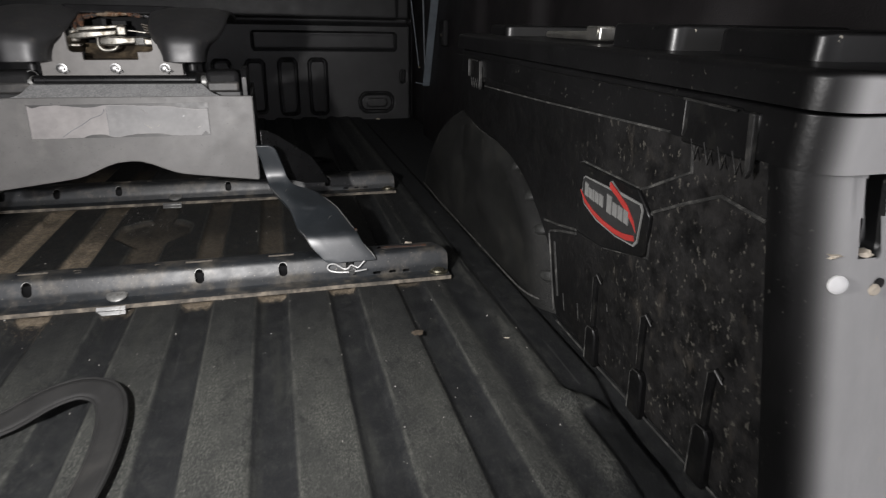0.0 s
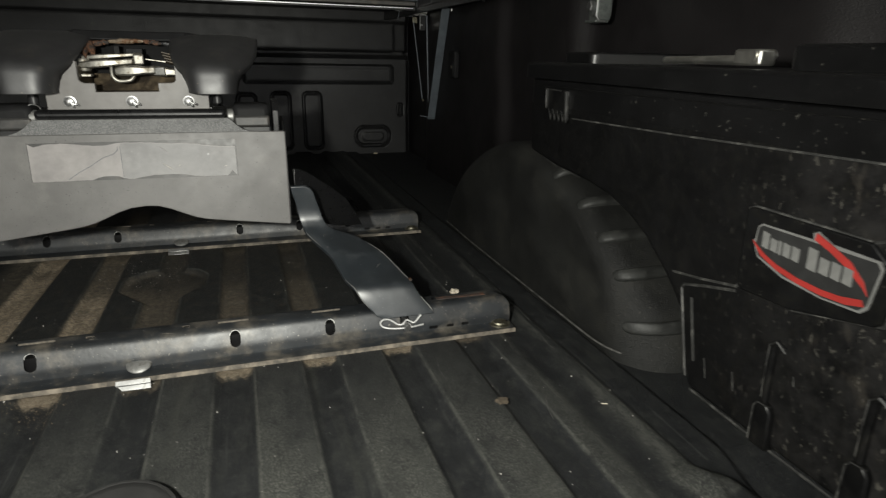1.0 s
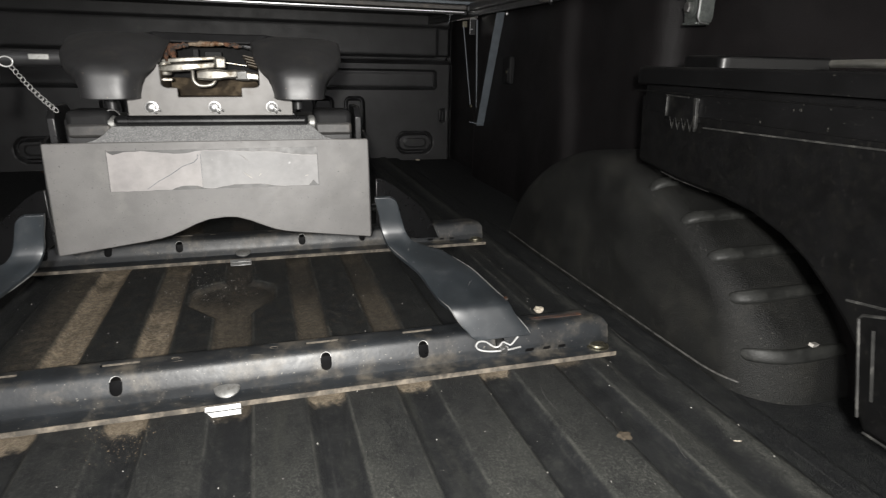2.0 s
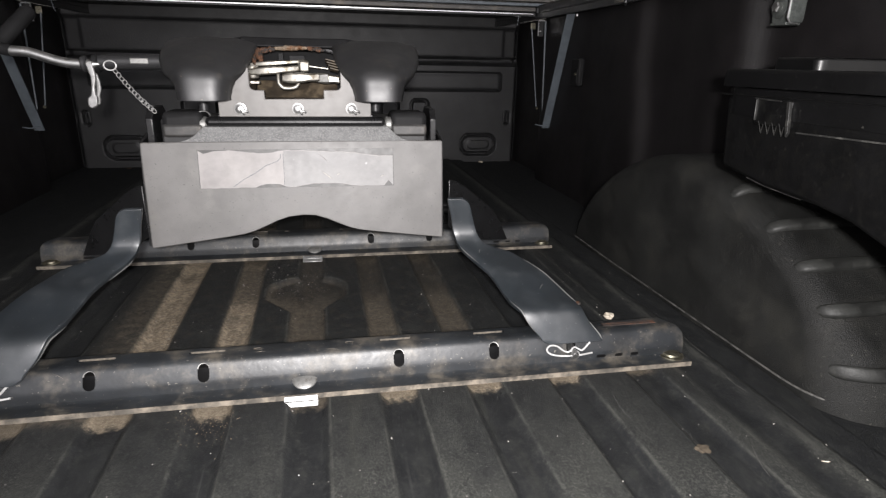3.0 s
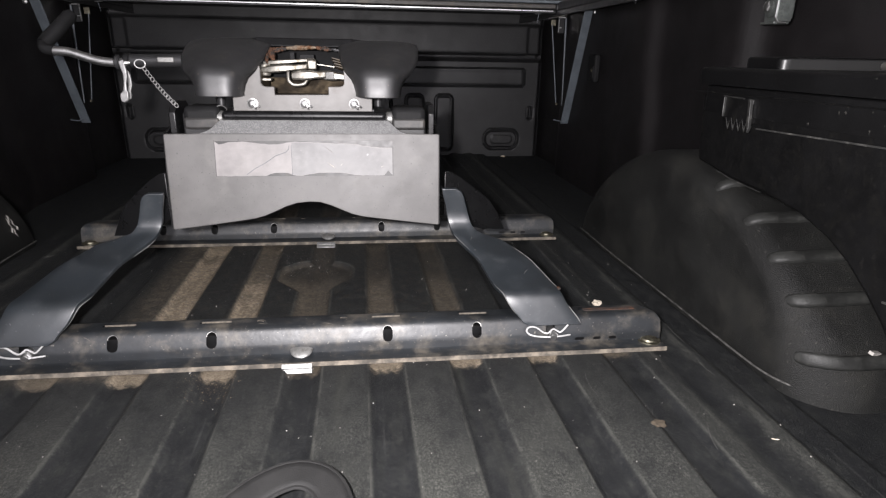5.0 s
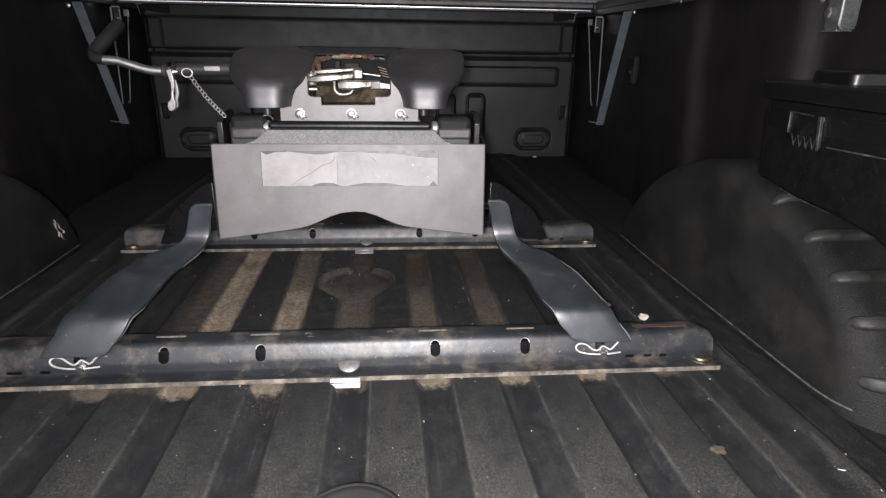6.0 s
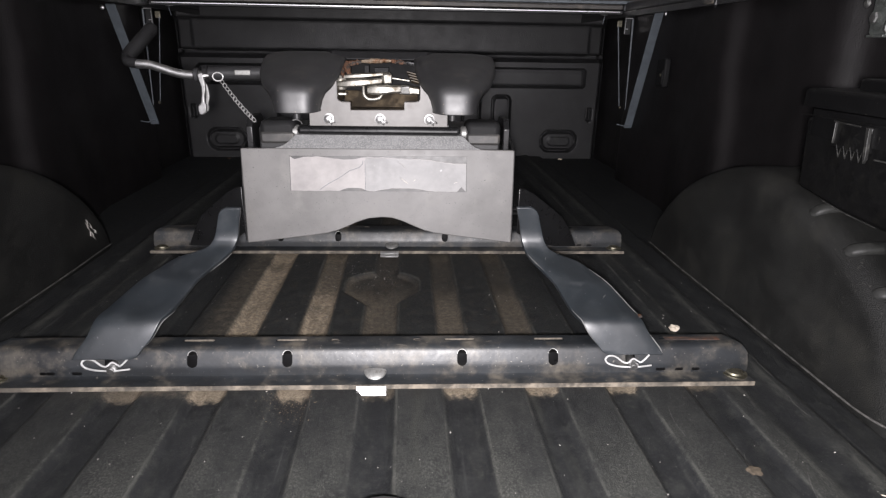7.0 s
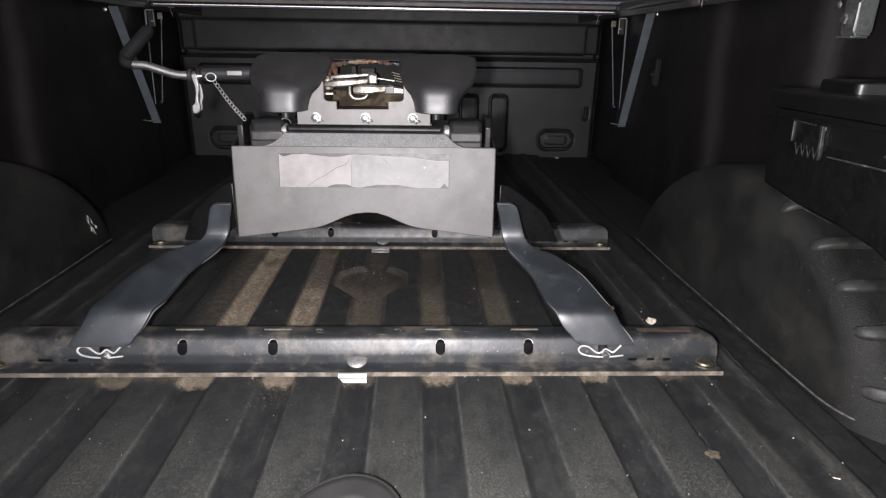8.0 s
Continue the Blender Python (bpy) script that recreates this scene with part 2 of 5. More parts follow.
M_FRAME = material("black_powder_coat", (0.022, 0.022, 0.023), 0.42, var=0.2, scale=25, bump=0.15, bscale=650, grime=(0.05, 0.048, 0.045), grime_at=(0.62, 0.8))
M_LEG = material("blue_black_enamel", (0.0128, 0.0170, 0.0212), 0.42, var=0.28, scale=14, bump=0.10, bscale=380, grime=(0.044, 0.048, 0.052), grime_at=(0.48, 0.82), grime_scale=30, specks=((0.13, 0.13, 0.13), 260, 0.71), rvar=0.12, spec=0.95, ior=1.6)
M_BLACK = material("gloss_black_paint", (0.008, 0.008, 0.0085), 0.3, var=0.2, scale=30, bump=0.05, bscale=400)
M_WORN = material("worn_bolt_steel", (0.30, 0.30, 0.29), 0.5, 0.7, var=0.25, scale=90, bump=0.15, bscale=500, grime=(0.14, 0.13, 0.12), grime_at=(0.5, 0.7), grime_scale=90)
M_RAIL = material("rail_enamel", (0.0120, 0.0142, 0.0168), 0.47, var=0.4, scale=18, bump=0.22, bscale=170, bdist=0.0009, grime=(0.125, 0.110, 0.088), grime_at=(0.46, 0.80), grime_scale=24, rvar=0.15, spec=0.74, ior=1.52, specks=((0.16, 0.15, 0.13), 300, 0.685))
M_FLANGE = material("dusty_flange", (0.085, 0.076, 0.064), 0.7, var=0.4, scale=24, bump=0.25, bscale=400, grime=(0.25, 0.215, 0.17), grime_at=(0.42, 0.64), grime_scale=26)
M_RUSTY = material("rusted_paint", (0.06, 0.045, 0.04), 0.6, var=0.3, scale=40, bump=0.4, bscale=400, grime=(0.11, 0.055, 0.035), grime_at=(0.45, 0.65), grime_scale=40)
M_RUSTWORN = material("half_rusted_edge", (0.21, 0.165, 0.12), 0.5, 0.4, var=0.4, scale=120, bump=0.5, bscale=350, grime=(0.115, 0.056, 0.026), grime_at=(0.44, 0.62), grime_scale=95)
M_RUST = material("rust", (0.13, 0.055, 0.025), 0.85, var=0.6, scale=120, bump=0.8, bscale=400, grime=(0.025, 0.02, 0.017), grime_at=(0.42, 0.58), grime_scale=110)
M_JAW = material("worn_jaw_steel", (0.40, 0.385, 0.345), 0.50, 0.9, var=0.35, scale=60, bump=0.2, bscale=420, grime=(0.16, 0.135, 0.10), grime_at=(0.48, 0.66), grime_scale=75, specks=((0.10, 0.075, 0.05), 150, 0.66))
M_GREASE = material("greasy_brown_steel", (0.030, 0.022, 0.014), 0.5, var=0.5, scale=40, bump=0.3, bscale=300, grime=(0.105, 0.080, 0.050), grime_at=(0.46, 0.72), grime_scale=45)
M_STEEL = material("bright_steel", (0.52, 0.51, 0.475), 0.4, 1.0, var=0.15, scale=40, bump=0.1, bscale=500, grime=(0.3, 0.26, 0.2), grime_at=(0.55, 0.75), grime_scale=50)
M_GALV = material("dull_galvanised", (0.150, 0.163, 0.155), 0.48, 0.7, var=0.3, scale=70, bump=0.15, bscale=400, grime=(0.08, 0.085, 0.08), grime_at=(0.5, 0.7), grime_scale=60)
M_CHAIN = material("fine_chain_steel", (0.42, 0.42, 0.41), 0.45, 0.3, var=0.2, scale=90, bump=0.05, bscale=500)
M_ZINC = material("zinc_plate", (0.48, 0.48, 0.475), 0.42, 1.0, var=0.15, scale=60, bump=0.08, bscale=500, grime=(0.30, 0.29, 0.27), grime_at=(0.54, 0.72), grime_scale=120)
M_LEVER = material("cast_zinc_lever", (0.40, 0.40, 0.395), 0.48, 0.85, var=0.2, scale=70, bump=0.25, bscale=350, grime=(0.20, 0.195, 0.185), grime_at=(0.5, 0.7), grime_scale=90)
M_WIRE = material("bright_wire", (0.62, 0.62, 0.61), 0.35, 0.45, var=0.15, scale=90, bump=0.05, bscale=500)
M_BRASS = material("yellow_zinc", (0.25, 0.235, 0.18), 0.5, 1.0, var=0.35, scale=90, bump=0.2, bscale=500, grime=(0.08, 0.07, 0.05), grime_at=(0.5, 0.65), grime_scale=120)
M_PLATE = material("head_plate_paint", (0.145, 0.139, 0.133), 0.5, var=0.15, scale=25, bump=0.1, bscale=600, grime=(0.085, 0.068, 0.05), grime_at=(0.58, 0.8), grime_scale=30)
M_HEAD = material("black_cast_skid", (0.0135, 0.0135, 0.0145), 0.50, var=0.3, scale=20, bump=0.16, bscale=260, grime=(0.048, 0.042, 0.035), grime_at=(0.58, 0.8), grime_scale=30, rvar=0.09, spec=0.9, ior=1.55, specks=((0.12, 0.10, 0.075), 210, 0.70))
M_LABEL = material("peeling_label", (0.205, 0.193, 0.190), 0.5, var=0.12, scale=16, stretch=(1.0, 1.0, 2.2), bump=0.08, bscale=90, grime=(0.275, 0.26, 0.252), grime_at=(0.36, 0.70), grime_scale=13, specks=((0.40, 0.40, 0.40), 34, 0.76))
M_LABELFILM = material("bluish_label_film", (0.166, 0.1635, 0.163), 0.5, var=0.2, scale=12, stretch=(1.0, 1.0, 1.6), bump=0.08, bscale=90, grime=(0.225, 0.22, 0.217), grime_at=(0.42, 0.70), grime_scale=16, specks=((0.42, 0.42, 0.42), 40, 0.74))
M_BLOCK = material("worn_block_face", (0.038, 0.037, 0.036), 0.45, var=0.3, scale=50, bump=0.2, bscale=400, grime=(0.075, 0.068, 0.06), grime_at=(0.52, 0.75), grime_scale=60)
M_RUBBER = material("black_rubber", (0.010, 0.010, 0.0105), 0.65, spec=0.2, var=0.25, scale=30, bump=0.4, bscale=350)
M_STRUT = material("grey_strut_paint", (0.10, 0.115, 0.13), 0.5, var=0.15, scale=40, bump=0.1, bscale=400)
M_ALU = material("anodised_trim", (0.8, 0.8, 0.8), 0.3, 1.0, var=0.1, scale=30, bump=0.05, bscale=300)
M_COVER = material("cover_underside", (0.07, 0.065, 0.06), 0.5, var=0.25, scale=30, bump=0.2, bscale=300, grime=(0.13, 0.11, 0.085), grime_at=(0.5, 0.7))
M_BOX = material("box_polyethylene", (0.0034, 0.0034, 0.0036), 0.40, var=0.3, scale=26, bump=0.35, bscale=150, bdist=0.001, grime=(0.0062, 0.0061, 0.0054), grime_at=(0.46, 0.70), grime_scale=90, specks=((0.022, 0.021, 0.018), 230, 0.69), spec=0.24)
M_BOXTRIM = material("scuffed_box_edge", (0.024, 0.024, 0.023), 0.5, var=0.4, scale=60, bump=0.3, bscale=300, grime=(0.085, 0.083, 0.076), grime_at=(0.50, 0.7), grime_scale=60)
# tone sets how bright the light painted on end faces is
M_BOXEND = rear_bright_material("box_bright_end", 0.56)
M_BOXPAD = rear_bright_material("box_bright_pad", 0.022)
M_BOXFACE = dirty_lit_face_material()
M_LATCH = material("scuffed_latch", (0.013, 0.013, 0.0125), 0.5, var=0.4, scale=60, bump=0.3, bscale=300, grime=(0.048, 0.046, 0.042), grime_at=(0.52, 0.7), grime_scale=70)
M_SHINY = material("bright_bolt_plate", (0.9, 0.9, 0.89), 0.5, 0.0, var=0.08, scale=60, bump=0.05, bscale=500)
M_RED = material("red_print", (0.24, 0.022, 0.019), 0.4, var=0.08, scale=30, bump=0.0)
M_GREY = material("grey_print", (0.12, 0.12, 0.116), 0.4, var=0.1, scale=60, bump=0.0)
M_DARK = material("badge_black", (0.017, 0.017, 0.017), 0.4, var=0.15, scale=60, bump=0.0)
M_STRAP = material("webbing", (0.0108, 0.0106, 0.0104), 0.75, var=0.3, scale=30, bump=0.7, bscale=900, grime=(0.022, 0.021, 0.0195), grime_at=(0.5, 0.75))
M_PAPER = material("crumpled_paper", (0.62, 0.55, 0.45), 0.8, var=0.2, scale=60, bump=0.4, bscale=300)
M_FLECK = material("pale_grit", (0.45, 0.43, 0.4), 0.8, var=0.3, scale=200, bump=0.0)
M_LEAF = material("dry_leaf", (0.088, 0.070, 0.050), 0.8, var=0.35, scale=150, bump=0.2, bscale=300)
M_SAND = material("brown_grit", (0.22, 0.17, 0.115), 0.85, var=0.4, scale=200, bump=0.0)


def finish(name, bm, mat, smooth=40, recalc=True):
    if recalc:
        bmesh.ops.recalc_face_normals(bm, faces=bm.faces[:])
    me = bpy.data.meshes.new(name)
    bm.to_mesh(me)
    bm.free()
    me.materials.append(mat)
    if smooth:
        me.shade_smooth()
        me.set_sharp_from_angle(angle=radians(smooth))
    return me


def part(name, bm, mat, parent=None, label="", bevel=0.0, smooth=40, recalc=True):
    """One mesh object, its origin at its own middle, under a thing or under a part."""
    co = np.array([v.co[:] for v in bm.verts])
    mid = Vector((co.min(0) + co.max(0)) / 2)
    bmesh.ops.translate(bm, verts=bm.verts[:], vec=-mid)
    ob = new(name, finish(name, bm, mat, smooth, recalc))
    ob.matrix_basis = Matrix.Translation(mid)
    if parent:
        ob.parent = parent
        ob.matrix_parent_inverse = parent.matrix_basis.inverted()
    if bevel:
        mod = ob.modifiers.new("edge", "BEVEL")
        mod.width, mod.segments, mod.limit_method, mod.angle_limit = bevel, 2, "ANGLE", radians(40)
    return tagged(ob, label)


def thing(name, at, label, category, group=""):
    ob = new(name)
    ob.empty_display_size = 0.05
    ob.matrix_basis = Matrix.Translation(at)
    return tagged(ob, label, category, group)


def structure(name, bm, mat, label, category, smooth=40, recalc=True, m=None, thick=0.0, side=-1):
    ob = new(name, finish(name, bm, mat, smooth, recalc))
    ob.matrix_basis = BED if m is None else m
    if thick:
        mod = ob.modifiers.new("thick", "SOLIDIFY")
        mod.thickness, mod.offset = thick, side
    return tagged(ob, label, category, kind="structure")


def box(c, s, bm=None, turn=None):
    """A block of size s at c, added to bm."""
    bm = bm or bmesh.new()
    m = Matrix.Translation(c) @ (turn or Matrix.Identity(4)) @ Matrix.Diagonal((*s, 1))
    bmesh.ops.create_cube(bm, size=1, matrix=m)
    return bm


def grid(nu, nv, f, bm=None, close_u=False):
    """A sheet of nu x nv points f(i, j)."""
    bm = bm or bmesh.new()
    vs = [[bm.verts.new(f(i, j)) for j in range(nv)] for i in range(nu)]
    for i in range(nu if close_u else nu - 1):
        for j in range(nv - 1):
            bm.faces.new((vs[i][j], vs[(i + 1) % nu][j], vs[(i + 1) % nu][j + 1], vs[i][j + 1]))
    return bm


def tube(path, r, n=12, bm=None, flat=1.0, ends=True):
    """A round bar (or, with flat, an oval one) along a path of points; r may be a list."""
    bm = bm or bmesh.new()
    pts = [Vector(p) for p in path]
    rs = r if isinstance(r, (list, tuple)) else [r] * len(pts)
    up, rings = None, []
    for i, p in enumerate(pts):
        d = (pts[min(i + 1, len(pts) - 1)] - pts[max(i - 1, 0)]).normalized()
        if up is None:
            up = d.orthogonal().normalized()
        up = (up - d * up.dot(d)).normalized()
        side = d.cross(up)
        rings.append([bm.verts.new(p + rs[i] * (math.cos(2 * math.pi * k / n) * up * flat + math.sin(2 * math.pi * k / n) * side)) for k in range(n)])
    for a, b in zip(rings, rings[1:]):
        for k in range(n):
            bm.faces.new((a[k], a[(k + 1) % n], b[(k + 1) % n], b[k]))
    if ends:
        bm.faces.new(rings[0][::-1]), bm.faces.new(rings[-1])
    return bm


def curve_points(pts, n=8):
    """A smooth line through the points (Catmull-Rom)."""
    p = [Vector(q) for q in pts]
    p = [2 * p[0] - p[1]] + p + [2 * p[-1] - p[-2]]
    out = []
    for i in range(1, len(p) - 2):
        for k in range(n):
            t = k / n
            out.append(0.5 * (2 * p[i] + (p[i + 1] - p[i - 1]) * t + (2 * p[i - 1] - 5 * p[i] + 4 * p[i + 1] - p[i + 2]) * t * t
                              + (3 * p[i] - p[i - 1] - 3 * p[i + 1] + p[i + 2]) * t ** 3))
    return out + [p[-2]]


def lathe(profile, c, axis=(0, 0, 1), n=24, bm=None):
    """Profile rows (radius, height) turned round an axis through c."""
    bm = bm or bmesh.new()
    q = Vector(axis).to_track_quat("Z", "Y")
    rings = []
    for r, hgt in profile:
        rings.append([bm.verts.new(Vector(c) + q @ Vector((r * math.cos(2 * math.pi * k / n), r * math.sin(2 * math.pi * k / n), hgt))) for k in range(n)])
    for a, b in zip(rings, rings[1:]):
        for k in range(n):
            bm.faces.new((a[k], a[(k + 1) % n], b[(k + 1) % n], b[k]))
    bm.faces.new(rings[0][::-1]), bm.faces.new(rings[-1])
    return bm


def sheet(outer, holes, depth, to3d, bm=None):
    """A plate cut from the outline outer, with holes, of the given depth; to3d(u, v, w) sets it in place."""
    bm = bm or bmesh.new()
    front, edges, loops = [], [], []
    for loop in [outer] + list(holes):
        vs = [bm.verts.new((u, v, 0)) for u, v in loop]
        es = [bm.edges.new((vs[i], vs[(i + 1) % len(vs)])) for i in range(len(vs))]
        front += vs
        edges += es
        loops.append(vs)
    faces = [g for g in bmesh.ops.triangle_fill(bm, edges=edges, use_beauty=True, normal=(0, 0, 1))["geom"] if isinstance(g, bmesh.types.BMFace)]
    twin = {v: bm.verts.new((v.co.x, v.co.y, depth)) for v in front}
    for f in faces:
        bm.faces.new([twin[v] for v in reversed(f.verts)])
    for vs in loops:
        for i in range(len(vs)):
            a, b = vs[i], vs[(i + 1) % len(vs)]
            bm.faces.new((a, b, twin[b], twin[a]))
    for v in front + list(twin.values()):
        v.co = Vector(to3d(*v.co))
    return bm


def slot_outline(u, v, w, h, n=6):
    """A slot with round ends: w wide, h high."""
    r = min(w, h) / 2
    out = []
    for cx, cy, a0 in ((w / 2 - r, h / 2 - r, 0), (-(w / 2 - r), h / 2 - r, 90), (-(w / 2 - r), -(h / 2 - r), 180), (w / 2 - r, -(h / 2 - r), 270)):
        for k in range(n + 1):
            a = radians(a0 + 90 * k / n)
            p = (u + cx + r * math.cos(a), v + cy + r * math.sin(a))
            if not out or (abs(p[0] - out[-1][0]) + abs(p[1] - out[-1][1])) > 1e-6:
                out.append(p)
    if abs(out[0][0] - out[-1][0]) + abs(out[0][1] - out[-1][1]) < 1e-6:
        out.pop()
    return out


def smooth01(a, b, x):
    t = min(1, max(0, (x - a) / (b - a)))
    return t * t * (3 - 2 * t)


# ---- unseen carport added round the truck to shape the daylight, open behind the camera ----
M_CONCRETE = material("added_concrete", (0.30, 0.29, 0.28), 0.8, var=0.2, scale=3, bump=0.2, bscale=120, grime=(0.18, 0.17, 0.16), grime_at=(0.5, 0.75), grime_scale=2)
M_PLASTER = material("added_plaster", (0.55, 0.54, 0.52), 0.85, var=0.06, scale=2, bump=0.1, bscale=90)


def build_added_carport():
    """An added, unseen open-fronted carport: walls beside and before the truck, daylight behind it."""
    at = Matrix.Identity(4)
    x0, x1, y0, y1, z0, z1 = -3.0, 3.0, -1.0, 6.2, -0.86, 1.84
    structure("ground", box((0, (y0 + y1) / 2, z0 - 0.1), (66, 70, 0.2)), M_CONCRETE, "unseen grey concrete floor added under the parked truck", "ground", m=at)
    structure("ceiling", box((0, (y0 + y1) / 2 - 0.4, z1 + 0.1), (x1 - x0 + 0.4, y1 - y0 + 1.2, 0.2)), M_PLASTER, "unseen plain pale ceiling added over the truck", "ceiling", m=at)
    for nm, c, s in (("wall_added_east", (x1 + 0.1, (y0 + y1) / 2, (z0 + z1) / 2), (0.2, y1 - y0 + 0.4, z1 - z0)), ("wall_added_west", (x0 - 0.1, (y0 + y1) / 2, (z0 + z1) / 2), (0.2, y1 - y0 + 0.4, z1 - z0)), ("wall_added_north", (0, y1 + 0.1, (z0 + z1) / 2), (x1 - x0, 0.2, z1 - z0))):
        structure(nm, box(c, s), M_PLASTER, "unseen plain pale plastered wall added round the truck", "wall", m=at)


build_added_carport()

# ---- the truck bed ----
PITCH = 0.1128                                   # rib spacing of the floor


def floor_height(x, y):
    """Ribs run along the bed; the middle valley opens into a round pad between the rails; the outer border dips towards the wheel wells."""
    ax = abs(x)
    k = math.floor((x - 0.004) / PITCH)
    if ax < 0.500:
        d = abs(x - 0.004 - (k + 0.5) * PITCH) - 0.0318                     # outside a rib: positive
        if y < 0.04:
            e = y + 0.000
        elif y < 0.60:
            e = max(0.080 - y, y - 0.526)
        else:
            e = 0.632 - y
        r = 0.010
        sd = math.hypot(max(d + r, 0), max(e + r, 0)) + min(max(d + r, e + r), 0) - r
        pad = 0.073 * (1 - math.hypot((x + 0.004) / 0.073, (y - 0.348) / 0.062))
        neck = min(0.027 + min(0.045, max(0.0, 0.75 * (y - 0.25))) - abs(x + 0.004), y - 0.09, 0.36 - y)
        sd = max(sd, pad if y < 0.55 else -1, neck)
        valley = smooth01(-0.003, 0.0105, sd)
    else:
        valley = 0
    z = -0.0095 * valley
    if ax > 0.49:
        z = -0.0045 * smooth01(0.497, 0.525, ax) * (1 - smooth01(0.528, 0.572, ax))
        z -= 0.006 * smooth01(0.570, 0.585, ax) + 0.010 * smooth01(0.628, 0.645, ax)
        drop = smooth01(0.56, 0.66, ax + 0.45 * max(0, -0.50 - y)) * smooth01(0.335, 0.43, -y)
        z -= 0.03 * drop
        p, q = 0.87 * (ax - 0.592) - 0.49 * (y + 0.402), 0.49 * (ax - 0.592) + 0.87 * (y + 0.402)
        z += 0.015 * math.exp(-(p / 0.036) ** 2 - (q / 0.017) ** 2)           # swell where the liner turns up behind the wheel well
    return z


def build_floor():
    xs = np.arange(-0.90, 0.9001, 0.0036)
    ys = np.concatenate([np.arange(-0.80, -0.10, 0.008), np.arange(-0.10, 0.66, 0.0048), np.arange(0.66, 1.85, 0.03)])
    bm = grid(len(xs), len(ys), lambda i, j: (xs[i], ys[j], floor_height(xs[i], ys[j])))
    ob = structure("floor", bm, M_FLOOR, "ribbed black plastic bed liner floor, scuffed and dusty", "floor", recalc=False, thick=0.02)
    return ob


build_floor()


def ring_distance(x, z, cx, cz, w, h, r):
    """Signed distance to a rounded rectangle."""
    dx, dz = abs(x - cx) - w / 2 + r, abs(z - cz) - h / 2 + r
    return math.hypot(max(dx, 0), max(dz, 0)) + min(max(dx, dz), 0) - r


def front_wall_depth(x, z):
    """How far the cab-side panel stands towards the tailgate."""
    ax = abs(x)
    d = 0.0
    d += 0.022 * (1 - smooth01(0.385, 0.392, z))                                  # lower panel proud of the upper band
    d -= 0.035 * (smooth01(0.396, 0.401, z) - smooth01(0.416, 0.421, z))           # dark groove between them
    d += 0.016 * (smooth01(0.525, 0.54, z))
    if z > 0.415 and z < 0.53:
        d += 0.006 * (1 - smooth01(0.80, 0.815, ax))
    if 0.17 < ax < 0.83 and 0.26 < z < 0.385:
        s = ring_distance(ax, z, 0.49, 0.322, 0.62, 0.074, 0.012)
        d -= 0.018 * (1 - smooth01(-0.012, 0.0, s)) + 0.016 * (1 - smooth01(0.002, 0.007, abs(s + 0.004)))
    for cx, z0, z1 in ((0.05, 0.02, 0.245), (0.185, 0.02, 0.245), (0.32, 0.01, 0.25), (0.448, 0.01, 0.25)):
        if abs(ax - cx) < 0.07 and z < 0.28:
            s = ring_distance(ax, z, cx, (z0 + z1) / 2, 0.078, z1 - z0, 0.025)
            d -= 0.024 * (1 - smooth01(0.003, 0.0075, abs(s + 0.004)))
    if 0.6 < ax < 0.84 and z < 0.14:
        s = ring_distance(ax, z, 0.706, 0.060, 0.150, 0.082, 0.038)
        d -= 0.020 * (1 - smooth01(0.003, 0.008, abs(s)))
        d += 0.005 * (1 - smooth01(0.0, 0.006, ring_distance(ax, z, 0.706, 0.060, 0.09, 0.03, 0.014)))
    if ax > 0.80 and 0.13 < z < 0.22:
        d -= 0.014 * (1 - smooth01(0.002, 0.006, abs(ring_distance(ax, z, 0.830, 0.174, 0.018, 0.050, 0.009))))
    d -= 0.035 * smooth01(0.855, 0.880, ax)
    return d


def build_front_wall():
    xs = np.arange(-0.90, 0.9001, 0.004)
    zs = np.arange(-0.03, 0.6301, 0.005)
    bm = grid(len(xs), len(zs), lambda i, j: (xs[i], 1.80 - front_wall_depth(xs[i], zs[j]), zs[j]))
    structure("wall_north", bm, M_LINER, "black moulded plastic liner panel at the cab end", "wall", recalc=False, thick=0.04)


build_front_wall()


def side_depth(y, z):
    """Relief of a side wall: broad upright pillars and hollows."""
    d = 0.0
    for y0, y1, amt in ((0.265, 0.325, 0.032), (0.65, 0.705, 0.026), (-0.3, -0.2, 0.02)):
        lean = 0.22 * max(0, 0.40 - z) if y0 > 0.5 else 0.06 * (0.45 - z)
        yy = y + lean
        d += amt * smooth01(y0, y1, yy) - amt * smooth01(y1 + 0.02, y1 + 0.30, yy)
    d -= 0.055 * smooth01(1.36, 1.50, y)
    d += 0.02 * smooth01(0.30, 0.05, z) * (1 - smooth01(0.85, 1.0, y)) if z < 0.30 else 0.0
    return d


def build_side(sign, name):
    ys = np.arange(-0.80, 1.831, 0.012)
    zs = np.arange(-0.04, 0.561, 0.012)
    bm = grid(len(ys), len(zs), lambda i, j: (sign * (0.825 - side_depth(ys[i], zs[j])), ys[i], zs[j]))
    structure(name, bm, M_SIDE, "black plastic side wall of the truck bed", "wall", recalc=False, thick=0.03, side=sign)
    bm = box((sign * 0.80, 0.515, 0.572), (0.075, 2.62, 0.03))
    bmesh.ops.bevel(bm, geom=bm.edges[:], offset=0.008, segments=3, profile=0.5, affect="EDGES")
    box((sign * 0.768, 0.515, 0.551), (0.012, 2.62, 0.016), bm)
    structure("trim_" + ("east" if sign > 0 else "west"), bm, M_FRAME, "black rail along the top of the bed side", "rail")


build_side(1, "wall_east")
build_side(-1, "wall_west")


